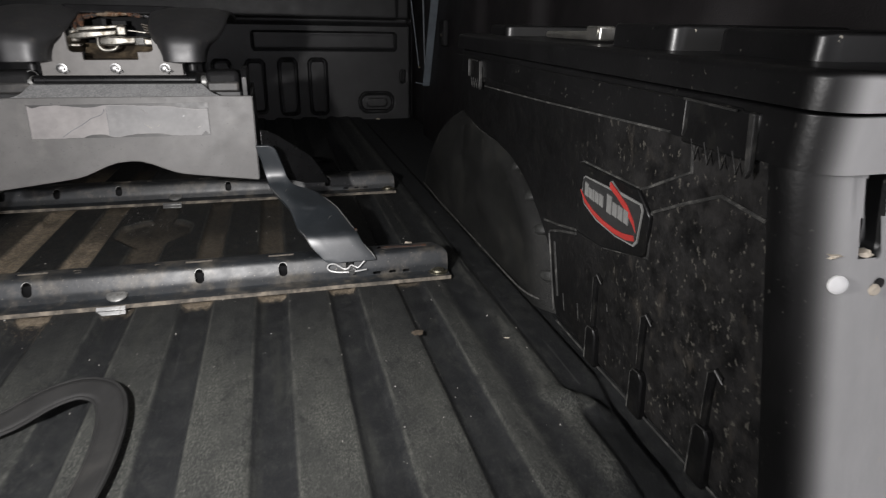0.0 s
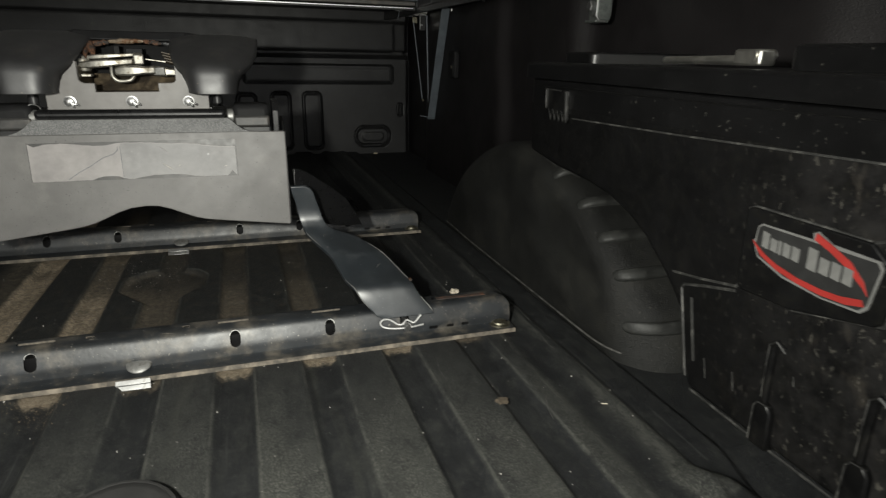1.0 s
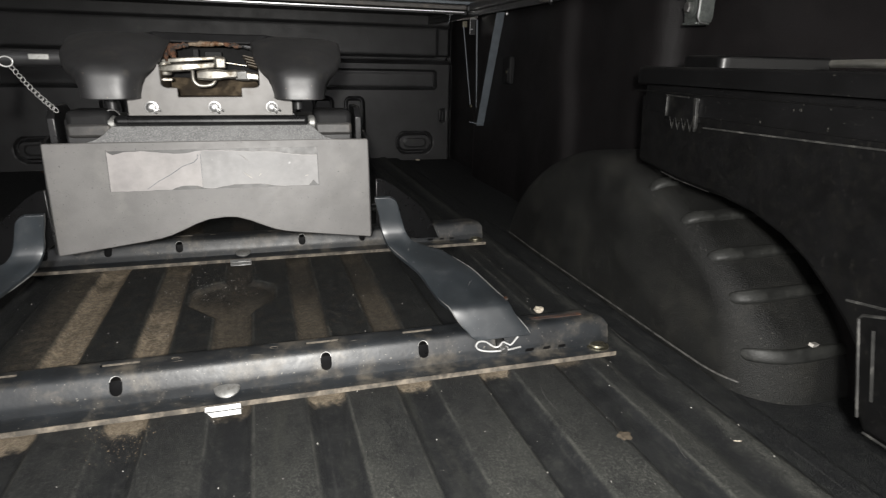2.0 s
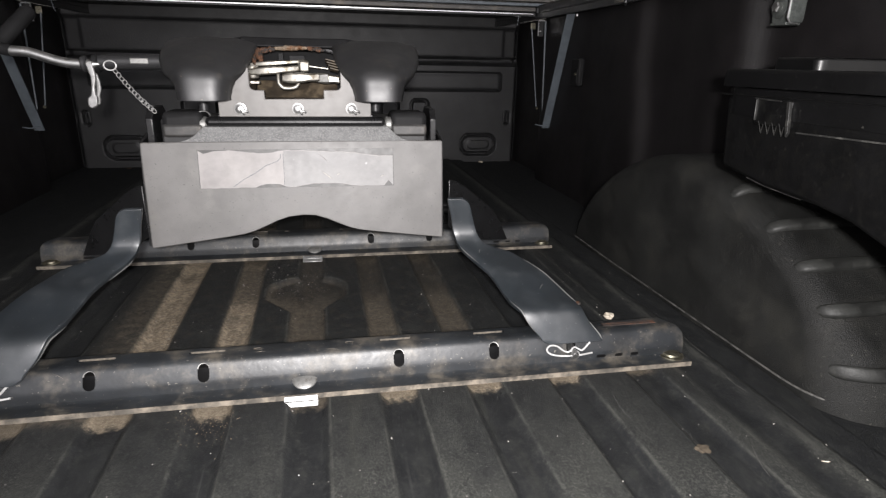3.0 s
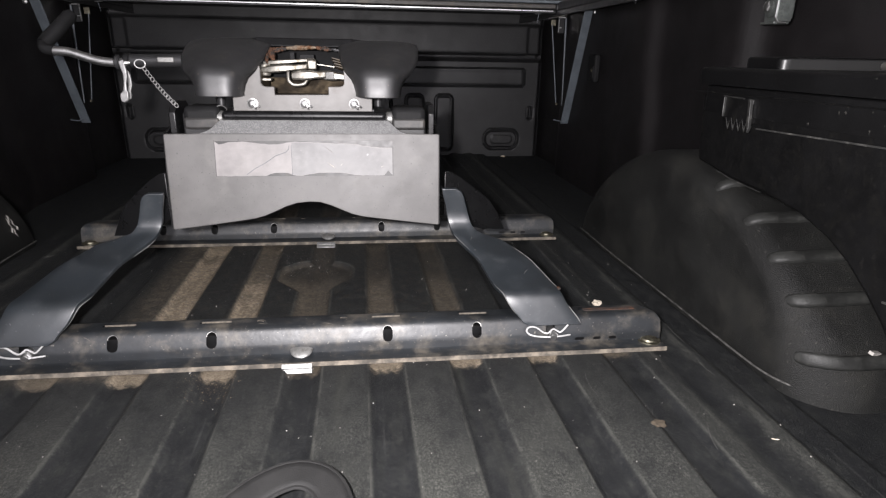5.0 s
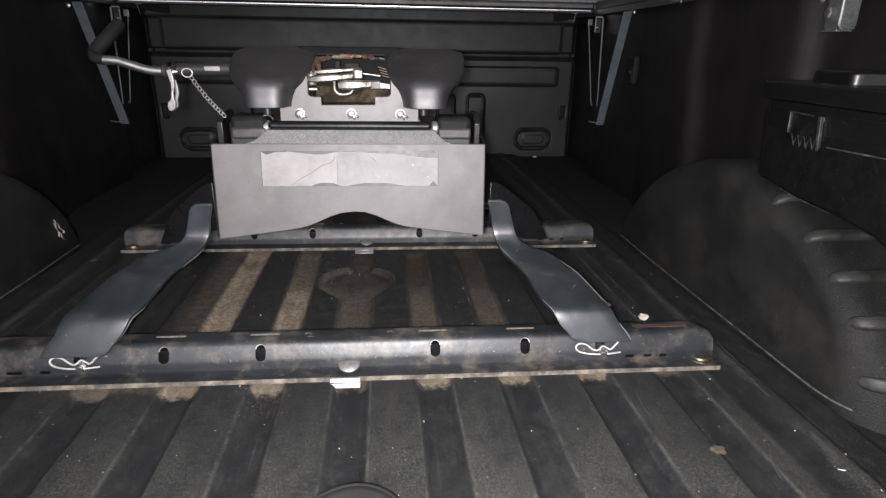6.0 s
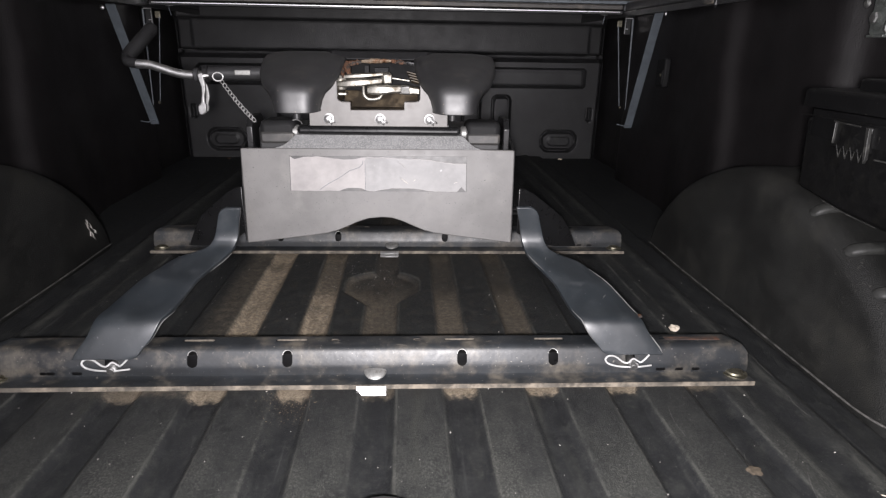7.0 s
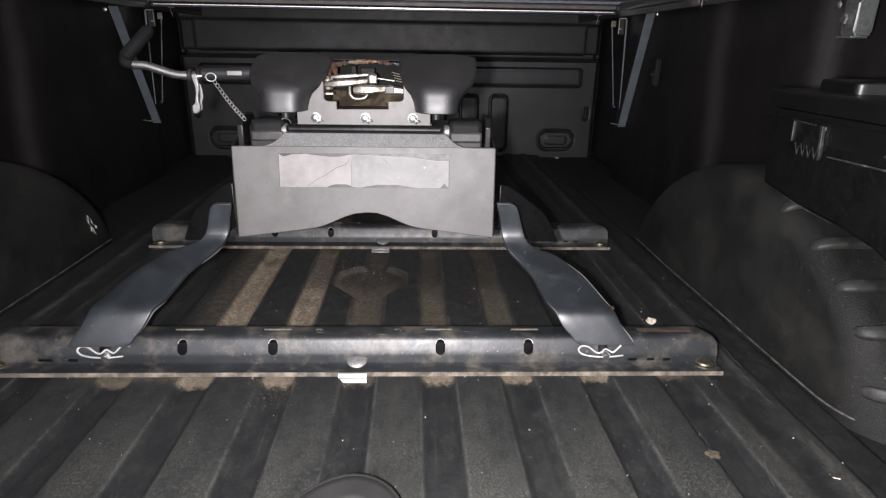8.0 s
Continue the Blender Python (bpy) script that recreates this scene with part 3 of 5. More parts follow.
def build_well(sign):
    """Wheel well: an arched hump with a rounded edge, and moulded bars across its rear shoulder."""
    y0, high, xin = 0.24, 0.251, 0.640
    th = thing("wheel_well", BED @ Vector((sign * 0.74, y0, -0.02)), "black textured plastic wheel well hump with moulded bars", "wheel well", "wheel wells")
    na, arcs = 96, tuple(range(0, 91, 10))
    rows = [(q, None) for q in (0.02, 0.25, 0.5, 0.75, 0.9)] + [(1.0, d) for d in arcs] + [(1.0, 100), (1.0, 110)]

    def shoulder_radius(a):
        return 0.038 + 0.047 * smooth01(radians(140), radians(176), a)

    def outline(a):
        c, q = math.cos(a), math.sin(a)
        e = 2.0 / 1.72
        half = 0.388 if c > 0 else 0.432
        return y0 + half * math.copysign(abs(c) ** e, c), -0.02 + (high + 0.02) * abs(q) ** e

    def at(i, j):
        a = math.pi * i / (na - 1)
        py, pz = outline(a)
        rf = shoulder_radius(a)
        q, d = rows[j]
        v = Vector((py - y0, pz + 0.02))
        ln = v.length
        if d is None:
            v = v * (max(0.0, ln - rf) * q / ln)
            dx = -0.006 * math.sin(min(1, v.length / 0.25) * math.pi)
        elif d <= 90:
            v = v * ((ln + rf * (math.sin(radians(d)) - 1)) / ln)
            dx = rf * (1 - math.cos(radians(d)))
        else:
            dx = rf + 0.006 * (d - 90)
        return BED @ Vector((sign * (xin + dx), y0 + v.x, -0.02 + v.y))
    part("hump", grid(na, len(rows), at), M_WELL, th, smooth=60)
    # bars run outwards over the tread, with blunt rounded ends
    for ang in (114.2, 126.8, 137.5, 147.9, 162.9):
        a = radians(ang)
        py, pz = outline(a)
        rf = shoulder_radius(a)
        v = Vector((py - y0, pz + 0.02))
        nrm = Vector((v.x / 0.432 ** 2, v.y / high ** 2)).normalized()
        along = Vector((-nrm.y, nrm.x))
        spans = ((0.0, 0.30), (0.012, 0.68), (0.035, 0.88), (0.08, 0.98), (0.16, 1.0), (0.28, 1.0), (0.45, 1.0), (0.7, 1.0), (1.0, 0.7))

        def bar_at(k, j):
            q, w = spans[j]
            dx = 0.009 + q * 0.14
            dr = rf * (math.sqrt(max(0, 1 - max(0, 1 - dx / rf) ** 2)) - 1)
            c, d = math.cos(2 * math.pi * k / 14), math.sin(2 * math.pi * k / 14)
            p = v * ((v.length + dr) / v.length) + nrm * (0.0080 * w * math.copysign(abs(c) ** 0.6, c)) + along * (0.0098 * w * math.copysign(abs(d) ** 0.6, d))
            return BED @ Vector((sign * (xin + dx), y0 + p.x, -0.02 + p.y))
        part("bar", grid(14, len(spans), bar_at, close_u=True), M_WELLBAR, th, "scuffed bar, painted paler for its lit top", smooth=50)
    # the liner's worn lip along the foot of the hump
    lip = [BED @ Vector((sign * (0.6330 + 0.004 * smooth01(0.40, 0.58, y) + 0.10 * (max(0.0, -y) / 0.19) ** 6), y, -0.0010)) for y in np.arange(-0.18, 0.61, 0.015)]
    part("lip", tube(lip, 0.0016, 8), M_LIP, th, "scuffed pale lip")
    return th


well_e = build_well(1)
well_w = build_well(-1)

# ---- fifth-wheel rails bolted to the floor ----
RAIL_FRONT = [(0.0015, 0.0085), (0.0018, 0.0185), (0.0032, 0.0245), (0.0060, 0.0315), (0.0092, 0.0385), (0.0122, 0.0425), (0.0162, 0.0449), (0.0205, 0.0457), (0.025, 0.046), (0.040, 0.046), (0.045, 0.0445), (0.049, 0.040)]
RAIL_HALF = 0.531


def skin(outer, holes, to3d, bm):
    """A single-skin face from an outline with holes."""
    vs_all, edges = [], []
    for loop in [outer] + list(holes):
        vs = [bm.verts.new((u, v, 0)) for u, v in loop]
        edges += [bm.edges.new((vs[i], vs[(i + 1) % len(vs)])) for i in range(len(vs))]
        vs_all += vs
    bmesh.ops.triangle_fill(bm, edges=edges, use_beauty=True, normal=(0, 0, 1))
    for v in vs_all:
        v.co = Vector(to3d(v.co.x, v.co.y))


def build_rail(y0, label, near):
    th = thing("hitch_rail", (0, y0 + 0.028, 0), label, "rail", "hitch rails")
    curve = curve_points([(a, b, 0) for a, b in RAIL_FRONT], 5)
    arc = [0.0]
    for p, q in zip(curve, curve[1:]):
        arc.append(arc[-1] + (q - p).length)
    ys, zs = [p.x for p in curve], [p.y for p in curve]

    def place(u, v, w=0):
        return (u, y0 + float(np.interp(v, arc, ys)), float(np.interp(v, arc, zs)))

    def v_at_z(z):
        return float(np.interp(z, zs[:40], arc[:40]))

    def v_at_y(y):
        return float(np.interp(y, ys, arc))
    end = [(v_at_z(0.036), RAIL_HALF), (v_at_y(0.021), RAIL_HALF - 0.010), (arc[-1], RAIL_HALF - 0.026)]
    flat = RAIL_HALF - 0.040
    outer = [(-flat, 0.0), (flat, 0.0), (flat, arc[-1]), (-flat, arc[-1])]
    slots = (-0.36, -0.250, -0.121, 0.121, 0.250, 0.36)
    lo, hi = v_at_z(0.0200), v_at_z(0.0416)
    round_slots = [slot_outline(x, (lo + hi) / 2, 0.0138, hi - lo, 5) for x in slots]
    top_y = v_at_y(0.0310)
    long_slots = [slot_outline(x, top_y, 0.044, 0.0062) for x in (-0.248, -0.119, 0.119, 0.248)]
    small = [slot_outline(x, top_y, 0.011, 0.0062) for x in (-0.058, 0.058, 0.415)]
    low = [slot_outline(x, v_at_z(0.0125), w, 0.0045, 2) for x, w in ((0.405, 0.014), (0.432, 0.012), (0.456, 0.012), (-0.405, 0.014), (-0.44, 0.012), (-0.45, 0.009))]
    bm = bmesh.new()
    skin(outer, round_slots + long_slots + small + low, lambda u, v, w=0: (u, v, 0), bm)
    for v in arc[2:-1:2]:
        bmesh.ops.bisect_plane(bm, geom=bm.verts[:] + bm.edges[:] + bm.faces[:], plane_co=(0, v, 0), plane_no=(0, 1, 0), dist=1e-6)
    for v in bm.verts:
        v.co = Vector(place(v.co.x, v.co.y))
    half = RAIL_HALF - 0.026
    for pr, h in (([(-0.022, 0.0), (-0.022, 0.006), (-0.002, 0.006), (0.0015, 0.0085)], RAIL_HALF), ([(0.049, 0.040), (0.060, 0.0085), (0.062, 0.006), (0.078, 0.006), (0.078, 0.0)], half)):
        grid(2, len(pr), lambda i, j: ((-h, h)[i], y0 + pr[j][0], pr[j][1]), bm)
    for s in (-1, 1):
        xs = [float(np.interp(a, [q[0] for q in end], [q[1] for q in end])) for a in arc]
        grid(len(arc), 4, lambda i, j: (s * (flat + (xs[i] - flat) * j / 3), y0 + ys[i], zs[i]), bm)
        grid(len(arc), 2, lambda i, j: (s * xs[i], y0 + ys[i], zs[i] if j == 0 else 0.004), bm)
    bmesh.ops.remove_doubles(bm, verts=bm.verts[:], dist=0.00005)
    part("rail_body", bm, M_RAIL, th, smooth=38)
    # pale rims and lips paint the light caught on the slots' cut edges
    for x in slots:
        path = [place(x + 0.0069 * math.cos(radians(a)), (hi - 0.0069) + 0.0069 * math.sin(radians(a))) for a in range(0, 181, 20)]
        part("slot_rim", tube([Vector(p) + Vector((0, 0.0012, -0.0006)) for p in path], 0.0011, 6), M_WORN, th, "bare slot edge, pale to paint its lit rim")
    for x in (-0.248, -0.119, 0.119, 0.248):
        part("slot_lip", box((x, y0 + 0.0344, 0.0448), (0.041, 0.0012, 0.0026)), M_FLANGE, th, "pale strip painted as the lit far edge of the slot")
    for x in (-0.058, 0.058):
        part("slot_lip", tube([(x + 0.0055 * math.cos(a), y0 + 0.0310 + 0.0031 * math.sin(a), 0.0455) for a in np.linspace(0, 2 * math.pi, 15)], 0.0006, 6), M_FLANGE, th)
    # black block blots out the hollow inside so the slots look dark
    part("rail_dark_fill", box((0, y0 + 0.0295, 0.018), (2 * RAIL_HALF - 0.06, 0.030, 0.030)), M_BLACK, th)
    part("flange_edge", box((0, y0 - 0.0226, 0.0032), (2 * RAIL_HALF, 0.0012, 0.0064)), M_FLANGE, th, "tan dust caked along the flange edge")
    if near:
        part("rust_patch", box((0.457, y0 + 0.0300, 0.0463), (0.080, 0.0085, 0.0006)), M_RUSTY, th, "rust-stained paint")
        for x, y, ln, tilt in ((0.028, 0.0185, 0.016, -0.7), (-0.292, 0.012, 0.014, -1.0), (0.155, 0.024, 0.010, 0.4), (-0.06, 0.022, 0.012, 0.3), (0.32, 0.012, 0.011, 0.5)):
            pts = [(x + ln * t, y0 + y + tilt * 0.004 * t, float(np.interp(y + tilt * 0.004 * t, ys, zs)) + 0.0002) for t in (0, 0.25, 0.5, 0.75, 1.0)]
            part("scratch", tube(pts, [0.0001, 0.0002, 0.0003, 0.0002, 0.0001], 5), M_FLANGE, th, "pale scratch")
    dome = [(0.0155, 0.0), (0.0155, 0.0018), (0.0135, 0.0034), (0.008, 0.0048), (0.002, 0.0052)]
    part("carriage_bolt", lathe(dome, (0, y0 + 0.0020, 0.0125), (0, -0.40, 1)), M_WORN, th, "worn round bolt head")
    for s in (-1, 1):
        bolt = part("end_bolt", lathe([(0.017, 0.0), (0.017, 0.0018), (0.0125, 0.002), (0.0115, 0.0045), (0.007, 0.0062), (0.002, 0.0068)], (s * 0.513, y0, 0.006)), M_BRASS, th, "yellow zinc bolt and washer")
        part("bolt_mark", box((s * 0.513, y0, 0.0128), (0.006, 0.002, 0.0008)), M_BRASS, bolt)
    return th


build_rail(0.0, "dusty black steel hitch rail with slots, bolted across the bed", True)
build_rail(0.540, "black steel hitch rail with slots, behind the hitch", False)


def build_shim(y0, label):
    th = thing("shim_plate", (-0.004, y0 - 0.03, 0), label, "metal plate", "shim plates")
    for dy, dz in ((0.0, 0.0030), (-0.0034, -0.0030)):
        bm = box((-0.004, y0 - 0.0262 + dy, dz), (0.041, 0.0066, 0.0024), turn=pose(0, 0, 0, 48, 0, 0))
        part("leaf", bm, M_ZINC, th, bevel=0.0006)


build_shim(0.0, "bright folded zinc shim plate under the rail flange")
build_shim(0.540, "bright zinc shim plate under the rear rail")

# ---- the fifth-wheel hitch ----
hitch = thing("fifth_wheel_hitch", (0, 0.30, 0.0), "black and grey steel fifth-wheel hitch standing on two rails", "trailer hitch")


def panel_y(z):
    return 0.211 + (z - 0.133) * 0.125


left_half = [(-0.222, 0.1315), (-0.219, 0.1300), (-0.19, 0.1335), (-0.15, 0.1385), (-0.11, 0.1435), (-0.090, 0.1465), (-0.075, 0.1505), (-0.058, 0.1575), (-0.040, 0.1655), (-0.022, 0.1712)]
bottom = left_half + [(0.0, 0.1732)] + [(-x - 0.006, z + 0.001) for x, z in reversed(left_half)]
shoulder = [(-0.170, 0.2838), (-0.185, 0.2832), (-0.2225, 0.2830), (-0.2245, 0.2812)]
top = [(-x - 0.008, z + 0.0005) for x, z in reversed(shoulder)] + shoulder
part("front_panel", sheet(bottom + top, [], 0.005, lambda u, v, w: (u, panel_y(v) + w, v)), M_PANEL, hitch, "grey painted steel front panel with an arched lower edge", bevel=0.0024)
bend = [(-0.170, 0.0), (0.162, 0.0), (0.152, 0.0040), (0.143, 0.0105), (0.136, 0.0185), (0.131, 0.0228), (-0.137, 0.0228), (-0.142, 0.0185), (-0.149, 0.0105), (-0.158, 0.0040)]
part("panel_bend", sheet(bend, [], 0.005, lambda u, v, w: (u, panel_y(0.2838) + v * 0.42 + w, 0.2838 + v * 0.90)), M_BEND, hitch, "speckled worn metal along the panel's bent top", bevel=0.001)
part("top_bar", box((-0.003, 0.248, 0.3115), (0.262, 0.028, 0.0140)), M_BLACK, hitch, bevel=0.0058)
part("rear_bar", box((-0.003, 0.242, 0.3205), (0.226, 0.014, 0.0060)), M_BLACK, hitch, bevel=0.002)
for s in (-1, 1):
    side = [(0.212, 0.133), (0.31, 0.16), (0.33, 0.25), (0.31, 0.3), (0.231, 0.283)]
    part("side_flange", sheet(side, [], 0.005, lambda u, v, w: (s * 0.2215 - 0.004 - s * w, u, v)), M_BLACK, hitch, bevel=0.001)
    part("cheek_plate", sheet([(0.245, 0.26), (0.33, 0.26), (0.325, 0.318), (0.31, 0.330), (0.262, 0.330), (0.245, 0.315)], [], 0.010, lambda u, v, w: (s * 0.213 - 0.004 - s * w, u, v)), M_BLACK, hitch, bevel=0.0015)
    blk = part("cushion_block", box((s * 0.1675 - 0.001, 0.278, 0.3065), (0.058, 0.056, 0.037)), M_RUBBER, hitch, "black rubber cushion block", bevel=0.009)
    part("block_face", box((s * 0.1675 - 0.001, 0.2530, 0.2975), (0.056, 0.0110, 0.019)), M_BLOCK, blk, "worn grey face", bevel=0.0042)
    part("collar", lathe([(0.010, 0), (0.012, 0.002), (0.012, 0.009), (0.009, 0.012)], (s * 0.132 - 0.003, 0.262, 0.305), (s, 0, 0)), M_WORN, hitch, "worn spacer collar")
    part("stay", tube([(s * 0.128 - 0.012, 0.272, 0.325), (s * 0.128 - 0.012, 0.272, 0.372)], 0.007), M_FRAME, hitch)
part("centre_body", box((-0.003, 0.315, 0.258), (0.40, 0.10, 0.11)), M_FRAME, hitch, bevel=0.004)

# torn label in its frame on the panel
frame_plate = sheet([(-0.1475, 0.2165), (0.139, 0.2155), (0.139, 0.273), (-0.1475, 0.272)], [], 0.0006, lambda u, v, w: (u, panel_y(v) - 0.0004 - w, v))
backing = part("label_backing", frame_plate, M_BLOCK, hitch, "dark adhesive ground of the label")
rnd = random.Random(5)
upper = []
for i in range(41):
    x = -0.1465 + 0.284 * i / 40
    dip = 0.0042 * smooth01(0.0, 0.0008, x + 0.1465 - 0.0) * (1 - smooth01(-0.140, -0.122, x)) + 0.0045 * math.exp(-((x + 0.057) / 0.025) ** 2) + 0.0062 * smooth01(0.06, 0.12, x) + 0.003 * smooth01(-0.02, 0.05, x)
    upper.append((x, 0.2718 - dip - 0.0011 * rnd.random()))
lower = []
for i in range(41):
    x = 0.1375 - 0.284 * i / 40
    nick = 0.0055 * math.exp(-((x + 0.045) / 0.018) ** 4) + 0.0048 * math.exp(-((x - 0.035) / 0.036) ** 4) + 0.008 * smooth01(0.124, 0.13, x) * (1 - smooth01(0.1345, 0.137, x))
    lower.append((x, 0.2162 + nick + 0.0007 * rnd.random()))
label = part("label", sheet(lower + upper, [], 0.0005, lambda u, v, w: (u, panel_y(v) - 0.0012 - w, v)), M_LABEL, backing, "pale torn blank label")
crack = [(-0.100, 0.2185), (-0.085, 0.229), (-0.068, 0.238), (-0.052, 0.249), (-0.036, 0.2545), (-0.031, 0.2595), (-0.030, 0.265)]
part("crease", tube([(x, panel_y(z) - 0.0018, z) for x, z in crack], 0.0004, 5), M_STRUT, label, "dark crease")
right = [(x, z + 0.0006) for x, z in lower if x > -0.026] + [(x, z - 0.0008) for x, z in upper if x > -0.026]
part("label_film", sheet(right, [], 0.0003, lambda u, v, w: (u, panel_y(v) - 0.0018 - w, v)), M_LABELFILM, label, "bluish film over half of the label")
for x, z, dx, dz in ((0.030, 0.2385, 0.010, -0.008), (0.036, 0.2345, 0.007, -0.006), (0.026, 0.2650, 0.014, -0.012), (0.052, 0.2330, 0.004, 0.003), (0.118, 0.2300, 0.006, 0.002)):
    part("scuff", tube([(x, panel_y(z) - 0.0024, z), (x + dx / 2, panel_y(z + dz / 2) - 0.0024, z + dz / 2 + 0.0006), (x + dx, panel_y(z + dz) - 0.0024, z + dz)], [0.0002, 0.0007, 0.0002], 5), M_LABEL if z > 0.25 else M_FLECK, label, "white scuff")
part("crease", tube([(-0.0265, panel_y(z) - 0.0018, z) for z in (0.218, 0.24, 0.266)], 0.0003, 5), M_STRUT, label)

# bolted plate under the head
cut = [(-0.112, 0.3195), (0.106, 0.3195), (0.106, 0.354), (0.090, 0.372), (0.075, 0.386), (0.062, 0.388), (0.062, 0.3625), (0.060, 0.3595), (0.056, 0.3582), (0.037, 0.3578), (0.037, 0.3455),
       (-0.047, 0.3445), (-0.047, 0.3570), (-0.061, 0.3572), (-0.065, 0.3588), (-0.067, 0.3622), (-0.067, 0.388), (-0.080, 0.386), (-0.096, 0.372), (-0.112, 0.354)]
part("head_plate", sheet(cut, [], 0.008, lambda u, v, w: (u, 0.229 + w, v)), M_PLATE, hitch, "grey painted plate with a stepped cut-out", bevel=0.001)
for x in (-0.082, -0.001, 0.077):
    nut = part("bolt", lathe([(0.0085, 0), (0.0085, 0.0015), (0.0065, 0.002), (0.006, 0.006), (0.003, 0.0075), (0.001, 0.0078)], (x, 0.229, 0.331), (0, -1, 0), 16), M_ZINC, hitch, "zinc bolt end")
    part("split_pin", tube([(x + 0.002, 0.220, 0.3315), (x + 0.007, 0.2195, 0.3275), (x + 0.010, 0.2205, 0.3285), (x + 0.0115, 0.2215, 0.326)], 0.0015, 8), M_ZINC, nut, "bright split pin")
    part("split_pin", tube([(x + 0.002, 0.220, 0.330), (x + 0.005, 0.219, 0.3255), (x + 0.006, 0.2205, 0.3235)], 0.0014, 8), M_ZINC, nut)
part("throat_floor", box((-0.004, 0.29, 0.3395), (0.12, 0.11, 0.006)), M_GREASE, hitch, "greasy brown throat")
part("throat_slope", box((-0.004, 0.318, 0.3520), (0.125, 0.005, 0.036), turn=pose(0, 0, 0, -35, 0, 0)), M_GREASE, hitch, "greasy brown plate behind the lock jaws", bevel=0.001)
part("throat_back", box((-0.004, 0.350, 0.372), (0.14, 0.006, 0.085), turn=pose(0, 0, 0, -24, 0, 0)), M_RUBBER, hitch)
for s in (-1, 1):
    part("throat_side", box((s * 0.068 - 0.003, 0.29, 0.368), (0.006, 0.10, 0.028)), M_GREASE, hitch)


def build_head():
    """The skid plate: two horns that curve down towards the tailgate, joined behind the throat."""
    path = curve_points([(0.47, 0.418, 0), (0.40, 0.426, 0), (0.335, 0.4305, 0), (0.285, 0.4245, 0), (0.240, 0.4110, 0), (0.207, 0.3985, 0), (0.1850, 0.3885, 0), (0.1755, 0.3780, 0), (0.1720, 0.3650, 0), (0.1702, 0.353, 0), (0.1700, 0.3445, 0)], 5)
    inner = [0.055, 0.055, 0.055, 0.056, 0.060, 0.068, 0.078, 0.082, 0.084, 0.085, 0.085]
    outer = [0.190, 0.190, 0.190, 0.189, 0.185, 0.175, 0.163, 0.158, 0.156, 0.155, 0.155]
    for s in (-1, 1):
        n, m = len(path), 25

        def at(i, j):
            q = i / (n - 1) * (len(inner) - 1)
            k = min(int(q), len(inner) - 2)
            lo, hi = (r[k] + (r[k + 1] - r[k]) * (q - k) for r in (inner, outer))
            u = -1 + 2 * j / (m - 1)
            f = i / (n - 1)
            nose = smooth01(0.34, 0.80, f)
            lift = 0.006 * smooth01(0.78, 1.0, f) * abs(u) ** 3
            droop = (0.005 + 0.013 * smooth01(0.15, 0.55, f) * (1 - smooth01(0.62, 0.95, f))) * abs(u) ** 3.4
            back = 0.008 * (1 - nose) * abs(u) ** 4 + 0.040 * nose * (1 - math.sqrt(max(0.0, 1 - abs(0.985 * u) ** 3.8)))
            return (s * ((lo + hi) / 2 + u * (hi - lo) / 2) - 0.004, path[i].x + back, path[i].y - droop + lift)
        horn = part("horn", grid(n, m, lambda i, j: at(i, j)), M_HEAD, hitch, "black cast horn with a polished nose", smooth=75)
        mod = horn.modifiers.new("thick", "SOLIDIFY")
        mod.thickness, mod.offset = 0.008, -1
    bridge = [(-0.085, 0.318), (-0.05, 0.323), (0.0, 0.326), (0.04, 0.323), (0.075, 0.318), (0.10, 0.36), (0.175, 0.40), (0.175, 0.48), (-0.183, 0.48), (-0.183, 0.40), (-0.11, 0.36)]
    part("bridge", sheet(bridge, [], 0.014, lambda u, v, w: (u, v - 0.9 * w if v < 0.33 else v, 0.4325 - w - 0.06 * (v - 0.32))), M_RUBBER, hitch, bevel=0.003)
    rr = random.Random(21)

    def edge_run(name, x0, x1, r0, r1, mat, label):
        xs = np.linspace(x0, x1, 14)
        part(name, tube([(x, 0.3035 + 0.004 * (1 - (x / 0.07) ** 2) + rr.uniform(-0.001, 0.001), 0.4170 - 0.009 * (x / 0.075) ** 2 + rr.uniform(-0.0008, 0.0008)) for x in xs],
                        [rr.uniform(r0, r1) * math.sin(math.pi * (k + 0.6) / 14.2) ** 0.5 for k in range(14)], 8), mat, hitch, label)
    edge_run("rusty_edge", -0.066, -0.034, 0.0030, 0.0062, M_RUST, "flaking rust along the throat's edge")
    edge_run("worn_edge", -0.038, 0.014, 0.0036, 0.0046, M_RUSTWORN, "bare worn metal along the throat's edge")
    edge_run("rusty_edge", 0.010, 0.040, 0.0022, 0.0044, M_RUST, "flaking rust along the throat's edge")
    edge_run("throat_edge", 0.034, 0.064, 0.0024, 0.0034, M_HEAD, "")
    part("rust_scale", tube([(-0.060, 0.300, 0.413), (-0.057, 0.288, 0.405), (-0.053, 0.278, 0.397)], [0.0040, 0.0064, 0.003], 8), M_RUST, hitch)
    part("rust_scale", tube([(-0.0655, 0.292, 0.4085), (-0.0640, 0.280, 0.4000), (-0.0620, 0.270, 0.3920)], [0.002, 0.0042, 0.0015], 8), M_RUST, hitch)


build_head()


